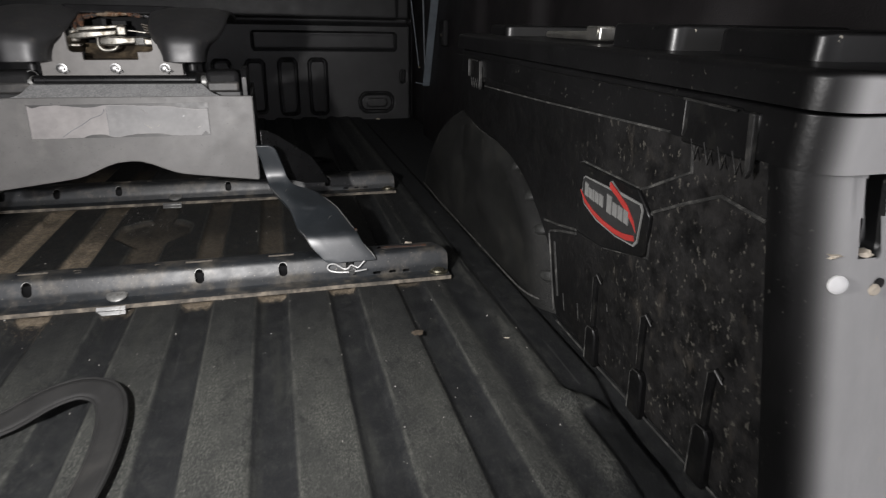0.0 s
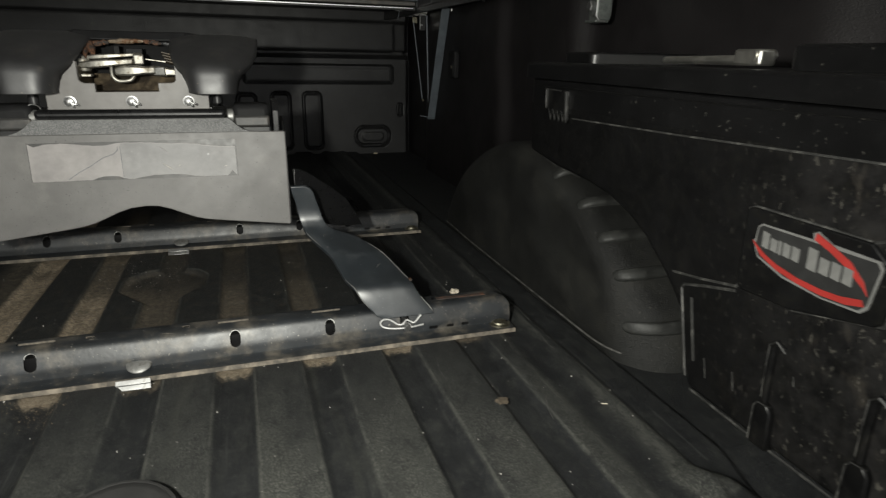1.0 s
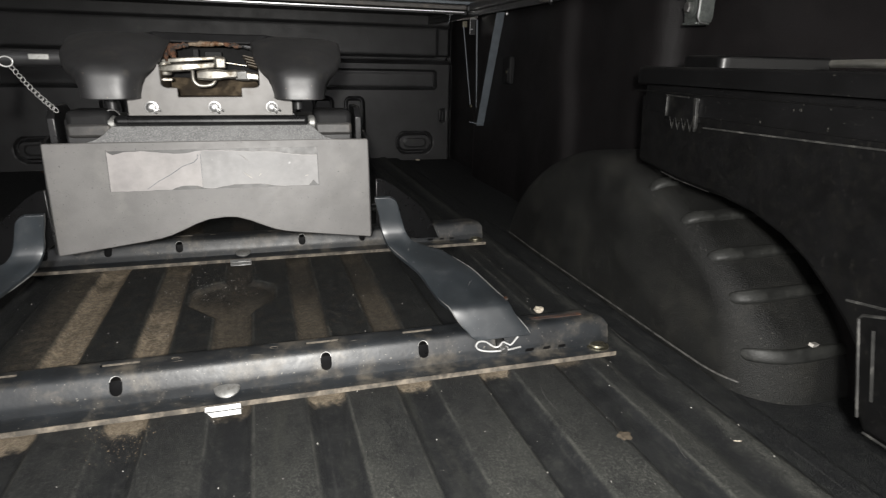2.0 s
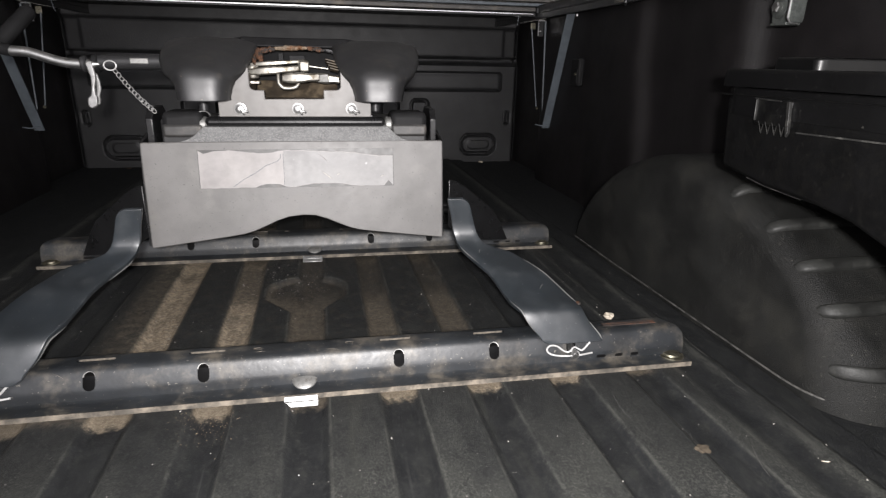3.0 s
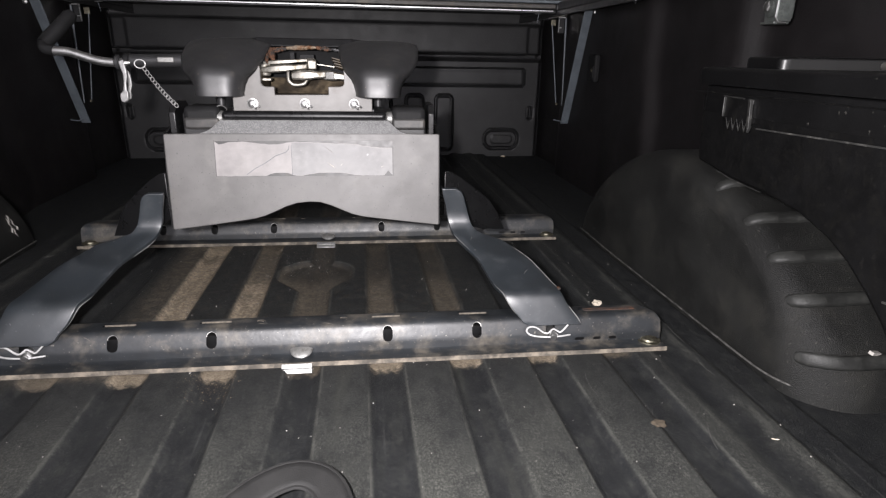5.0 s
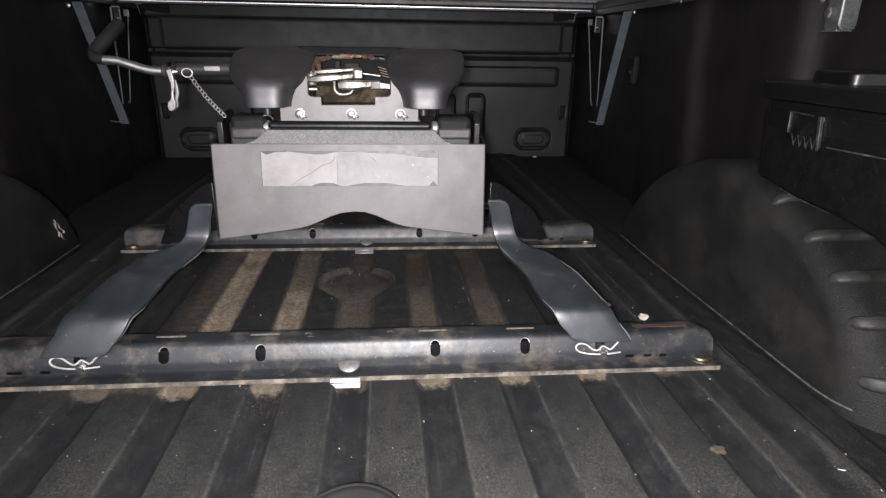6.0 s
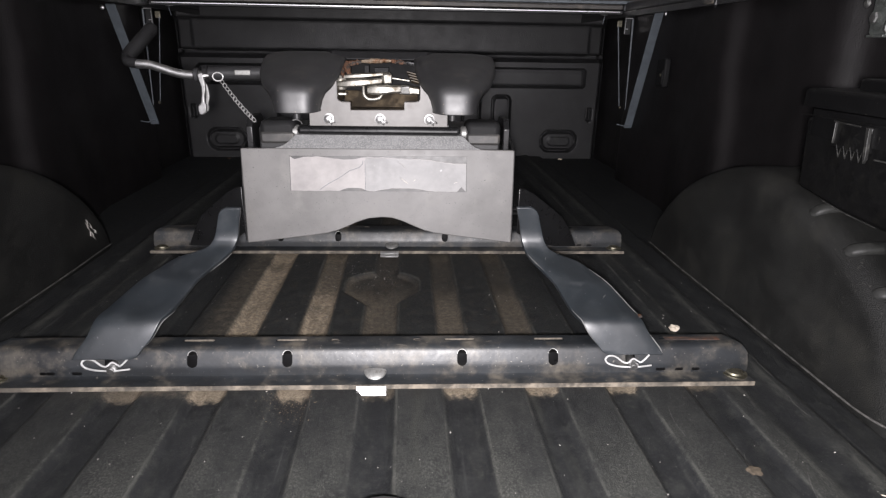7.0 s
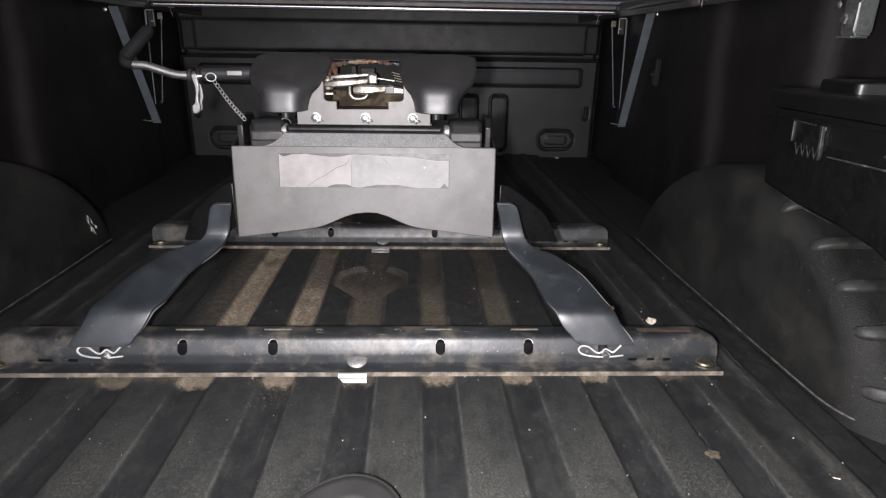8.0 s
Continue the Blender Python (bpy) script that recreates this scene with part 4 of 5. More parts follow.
def jaw(x0, x1, z, y0, bow, thick, tall, rise=0.004):
    """One lock jaw: a curved flat bar across the throat."""
    n = 14
    bm = bmesh.new()
    rows = []
    for i in range(n):
        f = i / (n - 1)
        x = x0 + (x1 - x0) * f
        y = y0 - bow * math.sin(math.pi * f)
        hh = tall * (0.75 + 0.25 * math.sin(math.pi * min(1, f * 1.4)))
        rows.append([bm.verts.new((x, y + a * thick / 2, z + rise * (f - 0.5) + b * hh / 2)) for a, b in ((-1, -0.7), (-0.7, -1), (0.7, -1), (1, -0.7), (1, 0.7), (0.7, 1), (-0.7, 1), (-1, 0.7))])
    for a, b in zip(rows, rows[1:]):
        for k in range(8):
            bm.faces.new((a[k], a[(k + 1) % 8], b[(k + 1) % 8], b[k]))
    bm.faces.new(rows[0]), bm.faces.new(rows[-1][::-1])
    return bm


part("upper_jaw", jaw(-0.0700, 0.002, 0.3845, 0.270, 0.008, 0.022, 0.0118, 0.0062), M_JAW, hitch, "bright worn steel lock jaw", bevel=0.0008)
part("upper_jaw_lip", jaw(-0.0690, 0.006, 0.3945, 0.288, 0.007, 0.024, 0.0072, 0.0055), M_JAW, hitch, bevel=0.0006)
part("jaw_block", box((0.008, 0.276, 0.3915), (0.0145, 0.026, 0.0150), turn=pose(0, 0, 0, 6, 0, 10)), M_JAW, hitch, "squared steel jaw end", bevel=0.0022)
part("lower_jaw", jaw(-0.0225, 0.032, 0.3745, 0.266, 0.006, 0.026, 0.0155, 0.0020), M_JAW, hitch, "bright worn steel lock jaw", bevel=0.0010)
part("lower_jaw_arm", jaw(0.026, 0.0610, 0.3730, 0.274, -0.001, 0.024, 0.0150, -0.0025), M_JAW, hitch, "bright worn steel lock jaw", bevel=0.0008)
part("jaw_plate", box((0.0370, 0.2590, 0.3738), (0.0170, 0.003, 0.0115), turn=pose(0, 0, 0, 12, -3, -10)), M_WORN, hitch, "pale square plate on the jaw", bevel=0.001)
part("jaw_knuckle", lathe([(0.0075, 0), (0.0088, 0.002), (0.0088, 0.015), (0.0075, 0.018)], (-0.0655, 0.270, 0.3725)), M_JAW, hitch, "worn round jaw pivot")
part("pivot_ledge", box((-0.0640, 0.266, 0.3668), (0.017, 0.018, 0.0042)), M_JAW, hitch, bevel=0.001)
part("latch_rod", tube(curve_points([(-0.0290, 0.268, 0.3825), (-0.0288, 0.264, 0.372), (-0.0275, 0.262, 0.3645), (-0.0200, 0.262, 0.3588), (-0.0050, 0.262, 0.3602), (0.0010, 0.264, 0.3665)], 6), 0.0028, 10), M_JAW, hitch, "bent steel rod")
part("spring_strip", box((0.0300, 0.288, 0.3890), (0.030, 0.006, 0.0012), turn=pose(0, 0, 0, 0, 7.5, 0)), M_JAW, hitch, "thin steel strip across the throat")
for k in range(4):
    part("shim_leaf", box((0.0500 + 0.0012 * k, 0.282 - 0.003 * k, 0.3975 - 0.0040 * k), (0.019 - 0.002 * k, 0.016, 0.0015), turn=pose(0, 0, 0, -14, 14, 0)), M_GREASE, hitch, "greasy steel leaf beside the throat")
part("recess_bar", box((-0.0025, 0.318, 0.4020), (0.024, 0.010, 0.0085)), M_RUBBER, hitch, bevel=0.001)
part("recess_bar", box((-0.0270, 0.318, 0.4030), (0.008, 0.010, 0.013)), M_RUBBER, hitch, bevel=0.001)

# legs: bent plates from the rails up to the body
LEG = [(0.0000, 0.0365, 0.3260, 0.4035), (0.0012, 0.0415, 0.3165, 0.4010), (0.0030, 0.0480, 0.3120, 0.3970), (0.0070, 0.0610, 0.3005, 0.3865), (0.0105, 0.0705, 0.2945, 0.3805),
       (0.0148, 0.0780, 0.2905, 0.3770), (0.0200, 0.0825, 0.2875, 0.3745), (0.0275, 0.0855, 0.2830, 0.3715), (0.0400, 0.0889, 0.2780, 0.3665), (0.0700, 0.0972, 0.2720, 0.3570), (0.1000, 0.1060, 0.2660, 0.3460),
       (0.1250, 0.1135, 0.2550, 0.3305), (0.1500, 0.1212, 0.2425, 0.3130), (0.1640, 0.1262, 0.2362, 0.2900), (0.1735, 0.1315, 0.2322, 0.2740), (0.1795, 0.1380, 0.2298, 0.2680), (0.1835, 0.1455, 0.2275, 0.2645),
       (0.1845, 0.1570, 0.2250, 0.2610), (0.1820, 0.1720, 0.2225, 0.2565), (0.1780, 0.1900, 0.2175, 0.2510), (0.1762, 0.1975, 0.2160, 0.2455), (0.1752, 0.2015, 0.2155, 0.2380)]


def build_leg(sx, rear):
    shape = LEG[:-6] if rear else LEG
    rows = curve_points([(y, z, 0) for y, z, a, b in shape], 4)
    ends = curve_points([(a, b, 0) for y, z, a, b in shape], 4)

    def at(i, j, out=0.0):
        x = ends[i].x + (ends[i].y - ends[i].x) * j / 4
        y, z = rows[i].x, rows[i].y
        return (sx * x + (0.001 if sx > 0 else 0.000), 0.594 - y + out if rear else y - out, z + out)
    # rear legs take black in place of the enamel to paint their shade
    leg = part("leg", grid(len(rows), 5, at), M_BLACK if rear else M_LEG, hitch, "bent steel leg behind the panel, coloured black for shade" if rear else "blue-black bent steel leg", smooth=60)
    mod = leg.modifiers.new("thick", "SOLIDIFY")
    mod.thickness, mod.offset = 0.0065, -1 if (sx < 0) == rear else 1
    bev = leg.modifiers.new("edge", "BEVEL")
    bev.width, bev.segments, bev.limit_method, bev.angle_limit = 0.0010, 2, "ANGLE", radians(50)
    if not rear:
        for j, spans in ((0, ((10, 33), (44, 54))), (4, ((28, 46), (2, 14)))):
            for a, b in spans:
                n = b - a
                part("worn_edge", tube([at(i, j, 0.0002) for i in range(a, b)], [0.0001 + 0.0008 * math.sin(math.pi * (k + 0.5) / n) for k in range(n)], 6), M_WORN, leg, "bare metal along the edge")


GUSSET = [(0.224, 0.224), (0.236, 0.221), (0.256, 0.208), (0.283, 0.186), (0.314, 0.160), (0.332, 0.132), (0.349, 0.098), (0.30, 0.108), (0.25, 0.128), (0.224, 0.148)]
for s in (-1, 1):
    part("gusset", sheet(GUSSET, [], 0.005, lambda u, v, w: (s * u + (0.001 if s > 0 else 0.000), 0.211 + 0.6 * (u - 0.222) + w, v)), M_BLACK, hitch, "dark gusset plate behind the leg", bevel=0.0012)
for sx in (1, -1):
    for rear in (False, True):
        build_leg(sx, rear)
for x, y, z, dx, dy in ((-0.296, 0.118, 0.1116, 0.010, -0.010), (-0.300, 0.112, 0.1098, 0.012, -0.006), (-0.345, 0.020, 0.0836, 0.016, 0.002), (0.330, 0.060, 0.0952, 0.008, 0.010), (0.262, 0.150, 0.1222, 0.003, 0.009)):
    part("scratch", tube([(x, y, z), (x + dx / 2, y + dy * 0.6, z + 0.0004 + dy * 0.18), (x + dx, y + dy, z + dy * 0.29)], [0.0002, 0.0007, 0.0002], 5), M_WORN, hitch, "pale scratch in the paint")
part("paint_chip", box((0.374, 0.0250, 0.0850), (0.004, 0.006, 0.003)), M_RUST, hitch, "rusty chip in the paint")

# handle bar, grip, safety lever and chain
HY = 0.35
part("handle_tube", tube([(-0.16, HY, 0.394), (-0.300, HY, 0.3905)], 0.0115, 16), M_FRAME, hitch)
part("tube_insert", box((-0.241, HY - 0.0105, 0.3935), (0.027, 0.004, 0.009)), M_WORN, hitch, "bright metal seen through the tube's slot", bevel=0.0015)
bar = part("handle", tube(curve_points([(-0.285, HY, 0.390), (-0.325, HY, 0.3875), (-0.352, HY, 0.3900), (-0.375, HY, 0.3965), (-0.398, HY, 0.4035), (-0.420, HY, 0.4050), (-0.436, HY + 0.003, 0.4085), (-0.4405, HY + 0.012, 0.4170)], 6), 0.0075, 14), M_ZINC, hitch, "bent bright steel pull handle")
part("grip", tube([(-0.4405, HY + 0.010, 0.415), (-0.436, HY + 0.02, 0.4235), (-0.410, HY + 0.052, 0.462), (-0.4065, HY + 0.056, 0.467)], [0.0105, 0.0118, 0.0116, 0.008], 16), M_RUBBER, bar, "black rubber grip")
part("grip_sleeve", tube(curve_points([(-0.4195, HY, 0.4050), (-0.436, HY + 0.003, 0.4085), (-0.4405, HY + 0.012, 0.4170)], 6), 0.0086, 14), M_RUBBER, bar, "black sleeve round the elbow")
part("collar_ring", lathe([(0.012, 0), (0.0145, 0.002), (0.0145, 0.008), (0.012, 0.010)], (-0.300, HY, 0.3895), (-1, 0, 0)), M_RUBBER, hitch)
part("collar_ring", lathe([(0.010, 0), (0.012, 0.002), (0.012, 0.006), (0.010, 0.008)], (-0.318, HY, 0.388), (-1, 0, 0)), M_FRAME, hitch)
lever = part("safety_lever", sheet([(-0.3138, 0.3786), (-0.3113, 0.3694), (-0.3118, 0.3582), (-0.3147, 0.3431), (-0.3202, 0.3373), (-0.3212, 0.3297), (-0.3200, 0.3240), (-0.3136, 0.3221), (-0.3072, 0.3269), (-0.3060, 0.3403), (-0.3080, 0.3431), (-0.3077, 0.3535), (-0.3042, 0.3657), (-0.3040, 0.3750), (-0.3055, 0.3852), (-0.3064, 0.3925), (-0.3111, 0.3925), (-0.3161, 0.3897)], [], 0.005, lambda u, v, w: (u, HY - 0.0175 + w, v)), M_LEVER, hitch, "bright cast safety lever hanging from the handle tube", bevel=0.0018)
part("lever_back", sheet([(-0.3093, 0.3527), (-0.3123, 0.3364), (-0.3127, 0.3258), (-0.3076, 0.3278), (-0.3058, 0.3345), (-0.3065, 0.3403), (-0.3027, 0.3518), (-0.3032, 0.3632), (-0.3049, 0.3725), (-0.3082, 0.3763)], [], 0.004, lambda u, v, w: (u, HY - 0.0060 + w, v)), M_LEVER, lever, "second cheek of the lever", bevel=0.0014)
part("lever_pin", tube([(-0.3150, HY - 0.016, 0.3315), (-0.3150, HY - 0.002, 0.3315)], 0.004, 10), M_WORN, lever)
chain = bmesh.new()
c0, c1 = Vector((-0.2780, HY - 0.012, 0.3803)), Vector((-0.2005, 0.242, 0.3247))
N_LINK = 13
for k in range(N_LINK):
    f = (k + 0.5) / N_LINK
    mid = c0.lerp(c1, f) + Vector((0, 0, -0.004 * math.sin(math.pi * f)))
    d = (c1 - c0).normalized()
    side = d.cross(Vector((0, 1, 0))).normalized() if k % 2 else (d.cross(Vector((0, 1, 0))) * 0.75 + Vector((0, 0.7, 0))).normalized()
    ring = [mid + d * 0.0066 * math.cos(2 * math.pi * q / 12) + side * 0.0034 * math.sin(2 * math.pi * q / 12) for q in range(13)]
    tube(ring, 0.00065, 6, chain, ends=False)
part("chain", chain, M_CHAIN, hitch, "fine bright link chain")
part("eye_ring", tube([(-0.2829 + 0.0088 * math.cos(a), HY - 0.012, 0.3862 + 0.0070 * math.sin(a)) for a in np.linspace(0, 2 * math.pi, 17)], 0.0010, 8), M_WIRE, hitch)
part("eye_stud", tube([(-0.3055, HY - 0.012, 0.3875), (-0.298, HY - 0.012, 0.388)], [0.005, 0.0025], 10), M_ZINC, hitch)
part("spring_ring", tube([(-0.140 + 0.010 * math.cos(a), 0.262, 0.316 + 0.009 * math.sin(a)) for a in np.linspace(0.2, 2.9, 12)], 0.001, 6), M_ZINC, hitch)


def build_pin(x, name_label):
    th = thing("hitch_pin", (x, 0.0, 0.026), name_label, "pin", "hitch pins")
    part("shaft", lathe([(0.0058, 0), (0.0058, 0.022), (0.0045, 0.024)], (x + 0.001, 0.012, 0.0262), (0, -1, -0.15), 14), M_ZINC, th)
    z = 0.0268
    wire = curve_points([(x + 0.026, -0.0045, z - 0.0020), (x + 0.004, -0.006, z - 0.0035), (x - 0.018, -0.0045, z - 0.0035), (x - 0.033, -0.002, z - 0.001), (x - 0.0385, 0.000, z + 0.0045), (x - 0.034, 0.002, z + 0.0095),
                         (x - 0.024, 0.002, z + 0.0085), (x - 0.013, 0.000, z + 0.0010), (x - 0.006, -0.001, z + 0.0005), (x + 0.001, 0.001, z + 0.0055), (x + 0.008, 0.000, z + 0.0025), (x + 0.013, -0.001, z + 0.0015), (x + 0.0235, 0.001, z + 0.0115)], 6)
    part("pin_end", lathe([(0.0015, 0), (0.0044, 0.0012), (0.0050, 0.0035), (0.0044, 0.0058), (0.0015, 0.007)], (x + 0.003, -0.004, 0.0235), (0, -1, 0.1), 14), M_WIRE, th, "bright rounded pin end")
    part("clip", tube([p + Vector((0, -0.004, 0)) for p in wire], 0.0013, 8), M_WIRE, th, "bright spring wire clip")


build_pin(0.360, "steel pin with a bright spring clip through the rail")
build_pin(-0.354, "steel pin with a bright spring clip through the rail")

# ---- the tool box beside the wheel well ----
def crumb(c, r, seed, flat=0.6):
    rr = random.Random(seed)
    bm = bmesh.new()
    bmesh.ops.create_icosphere(bm, subdivisions=2, radius=r)
    for v in bm.verts:
        v.co *= 0.65 + 0.7 * rr.random()
        v.co.z *= flat
    bmesh.ops.translate(bm, verts=bm.verts[:], vec=c)
    return bm


tool_box = thing("tool_box", (0.68, -0.32, 0.085), "dirty black moulded plastic swing-out tool box with a lid", "tool box")


def end_y(z):
    return -0.6995 + 0.177 * (z - 0.10)


def face_x(z):
    return 0.562 - 0.075 * (z - 0.22)


body_outline = [(0.022, 0.366), (0.022, 0.276), (-0.06, 0.264), (-0.14, 0.259), (-0.188, 0.252), (-0.225, 0.240), (-0.255, 0.224), (-0.285, 0.200), (-0.306, 0.180), (-0.322, 0.160),
                (-0.330, 0.110), (-0.342, 0.086), (-0.684, 0.086), (-0.662, 0.22), (-0.638, 0.366)]
bm = sheet(body_outline, [], 0.225, lambda u, v, w: (face_x(v) + w, u, v))
body = part("body", bm, M_BOXFACE, tool_box, smooth=30, bevel=0.006)
# lid with raised pads


def rim(x0, x1, y0, y1, z0, z1, r, edge):
    """A slab with rounded corners and a rounded upper edge."""
    bm = box(((x0 + x1) / 2, (y0 + y1) / 2, (z0 + z1) / 2), (x1 - x0, y1 - y0, z1 - z0))
    bmesh.ops.bevel(bm, geom=[e for e in bm.edges if abs(e.verts[0].co.z - e.verts[1].co.z) > 0.005], offset=r, segments=10, profile=0.5, affect="EDGES")
    bmesh.ops.bevel(bm, geom=[e for e in bm.edges if e.verts[0].co.z > z1 - 0.0005 and e.verts[1].co.z > z1 - 0.0005], offset=edge, segments=3, profile=0.5, affect="EDGES")
    return bm


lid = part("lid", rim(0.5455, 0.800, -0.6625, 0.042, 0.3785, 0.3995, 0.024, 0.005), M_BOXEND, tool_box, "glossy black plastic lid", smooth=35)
lid.modifiers.new("flats", "WEIGHTED_NORMAL").keep_sharp = True
for ya, yb, xa, xb, h in ((-0.60, -0.50, 0.598, 0.76, 0.018), (-0.475, -0.375, 0.580, 0.76, 0.020), (-0.075, 0.00, 0.588, 0.76, 0.014)):
    part("pad", rim(xa, xb, ya, yb, 0.3985, 0.3995 + h, 0.012, 0.004), M_BOXPAD, lid, "raised pad, painted slightly paler at its lit end", smooth=35).modifiers.new("flats", "WEIGHTED_NORMAL").keep_sharp = True
# lid clasp
clasp = part("clasp", box((0.598, -0.325, 0.409), (0.018, 0.030, 0.014)), M_STEEL, lid, "bright metal lid clasp", bevel=0.002)
part("clasp_rod", tube([(0.596, -0.31, 0.4065), (0.590, -0.215, 0.4055)], [0.0045, 0.0035], 10), M_STEEL, clasp)
part("clasp_pin", tube([(0.588, -0.332, 0.411), (0.612, -0.332, 0.411)], 0.0045, 10), M_STEEL, clasp)
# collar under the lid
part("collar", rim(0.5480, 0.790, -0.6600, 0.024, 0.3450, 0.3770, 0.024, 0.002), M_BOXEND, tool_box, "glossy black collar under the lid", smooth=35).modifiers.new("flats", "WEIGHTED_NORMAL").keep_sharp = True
part("collar_line", tube([(face_x(0.34) - 0.004, -0.105, 0.3335), (face_x(0.34) - 0.005, -0.30, 0.3385), (face_x(0.34) - 0.005, -0.533, 0.3465)], 0.0010, 6), M_BOXTRIM, tool_box, "pale scuffed edge")
part("lid_line", tube([(face_x(0.37) - 0.004, 0.03, 0.3685), (face_x(0.37) - 0.005, -0.30, 0.3705), (face_x(0.37) - 0.003, -0.60, 0.3720)], 0.0008, 6), M_BOX, tool_box)


def end_section(z, k):
    """Cross-section of the box's end: along the long face, round the corner, then across the end with its recesses."""
    r, n = 0.028, 16
    fx, ey = face_x(z) - 0.0012, end_y(z)
    if k == 0:
        return (fx + 0.0012, ey + 0.034, z)
    if k <= n:
        a = radians(90 * (k - 1) / (n - 1))
        return (fx + r - r * math.cos(a), ey + r - r * math.sin(a), z)
    x = fx + r + (k - n) * 0.0018
    q = ((x - 0.5675) / 0.0215) % 1.0
    deep = 0.010 * smooth01(0.0, 0.06, q) * (1 - smooth01(0.60, 0.66, q)) * smooth01(0.2965, 0.2990, z) * (1 - smooth01(0.343, 0.345, z))
    return (x, ey + deep, z)


levels = [0.090, 0.12, 0.16, 0.20, 0.24, 0.27, 0.295, 0.2965, 0.2990, 0.305, 0.32, 0.342, 0.3435, 0.346]
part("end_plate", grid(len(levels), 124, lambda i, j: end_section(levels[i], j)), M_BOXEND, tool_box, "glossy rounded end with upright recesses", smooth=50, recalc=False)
for k in range(8):
    x = 0.5675 + 0.0215 * k + 0.0071
    part("dust_shelf", crumb((x, end_y(0.299) + 0.004, 0.2985), 0.0050, 60 + k, 0.45), M_PAPER, tool_box, "tan dust on the ledge")
bolt = part("end_bolt", lathe([(0.0056, 0), (0.0056, 0.0013), (0.0042, 0.0026), (0.0013, 0.0031)], (0.5768, end_y(0.2825) + 0.001, 0.2825), (-0.35, -1, 0.1)), M_SHINY, tool_box, "bright bolt head")
part("drain_hole", lathe([(0.0035, 0), (0.0035, 0.0012)], (0.606, end_y(0.2810) + 0.0002, 0.2810), (0, -1, 0), 12), M_BLACK, tool_box, "dark hole")
part("plate_screw", lathe([(0.004, 0), (0.003, 0.002)], (0.6030, end_y(0.2775), 0.2775), (0, -1, 0), 10), M_PAPER, tool_box)


def on_face(pts, out=0.0):
    return [(face_x(z) - out, y, z) for y, z in pts]


def raised_line(pts, r=0.0016):
    part("raised_edge", tube(on_face(pts, 0.0002), r, 6), M_BOXTRIM, tool_box)


# moulded outlines of the face panels
raised_line([(-0.306, 0.202), (-0.345, 0.2085), (-0.387, 0.2175)], 0.0014)
raised_line([(-0.496, 0.2925), (-0.5054, 0.2963), (-0.53, 0.309), (-0.5562, 0.3216), (-0.5535, 0.347)], 0.0013)
raised_line([(-0.513, 0.2760), (-0.5157, 0.2786), (-0.55, 0.296), (-0.5885, 0.3135), (-0.628, 0.309)], 0.0013)
raised_line([(-0.3865, 0.2130), (-0.35, 0.2030), (-0.3235, 0.1945), (-0.3205, 0.190), (-0.337, 0.098)])
raised_line([(-0.335, 0.185), (-0.346, 0.120)], 0.0016)
BADGE_AT = -0.008
part("badge_plate", sheet([(-0.3835, 0.291), (-0.3825, 0.281), (-0.380, 0.223), (-0.385, 0.218), (-0.435, 0.220), (-0.500, 0.2355), (-0.5055, 0.240), (-0.508, 0.275), (-0.503, 0.2795), (-0.488, 0.2925), (-0.39, 0.2925)][::-1], [], 0.005,
     lambda u, v, w: (face_x(v) - 0.0035 + w, u + BADGE_AT, v)), M_BOX, tool_box, bevel=0.0015)
raised_line([(-0.388, 0.218), (-0.391, 0.2905), (-0.398, 0.293), (-0.494, 0.2925)], 0.0014)
raised_line([(-0.514, 0.277), (-0.5135, 0.2375), (-0.443, 0.2195)], 0.0014)
# badge: a dark field with a pale rim, a red swoosh, and bars where its lettering stands
badge = part("badge", sheet([(-0.4015, 0.282), (-0.3975, 0.279), (-0.3960, 0.268), (-0.3940, 0.2655), (-0.3960, 0.262), (-0.4000, 0.2530), (-0.425, 0.2440), (-0.460, 0.2405), (-0.4900, 0.2420), (-0.4950, 0.247), (-0.4995, 0.2775), (-0.4965, 0.2825), (-0.462, 0.2835), (-0.450, 0.2895), (-0.446, 0.2870), (-0.447, 0.2825)][::-1], [], 0.0012,
             lambda u, v, w: (face_x(v) - 0.0048 + w, u + BADGE_AT, v)), M_GREY, tool_box, "printed badge with a red swoosh on black")
part("badge_field", sheet([(-0.4018, 0.2805), (-0.3990, 0.278), (-0.3978, 0.264), (-0.4015, 0.2548), (-0.428, 0.2460), (-0.462, 0.2422), (-0.4890, 0.2440), (-0.4935, 0.249), (-0.4980, 0.2768), (-0.4950, 0.2808)][::-1], [], 0.001,
     lambda u, v, w: (face_x(v) - 0.0056 + w, u + BADGE_AT, v)), M_DARK, badge)
under = [(-0.3945, 0.2665), (-0.404, 0.2560), (-0.420, 0.2490), (-0.440, 0.2450), (-0.460, 0.2436), (-0.480, 0.2445), (-0.4925, 0.2480)]
over = [(-0.4905, 0.2525), (-0.475, 0.2490), (-0.460, 0.2482), (-0.440, 0.2495), (-0.420, 0.2535), (-0.407, 0.2585)]
part("swoosh", sheet(under + over, [], 0.001, lambda u, v, w: (face_x(v) - 0.0063 + w, u + BADGE_AT, v)), M_RED, badge, "red swoosh")
part("swoosh", sheet([(-0.450, 0.2885), (-0.462, 0.2835), (-0.478, 0.2760), (-0.4895, 0.2650), (-0.4935, 0.2560), (-0.4890, 0.2610), (-0.476, 0.2705), (-0.462, 0.2780), (-0.449, 0.2830)], [], 0.001, lambda u, v, w: (face_x(v) - 0.0063 + w, u + BADGE_AT, v)), M_RED, badge, "red swoosh")
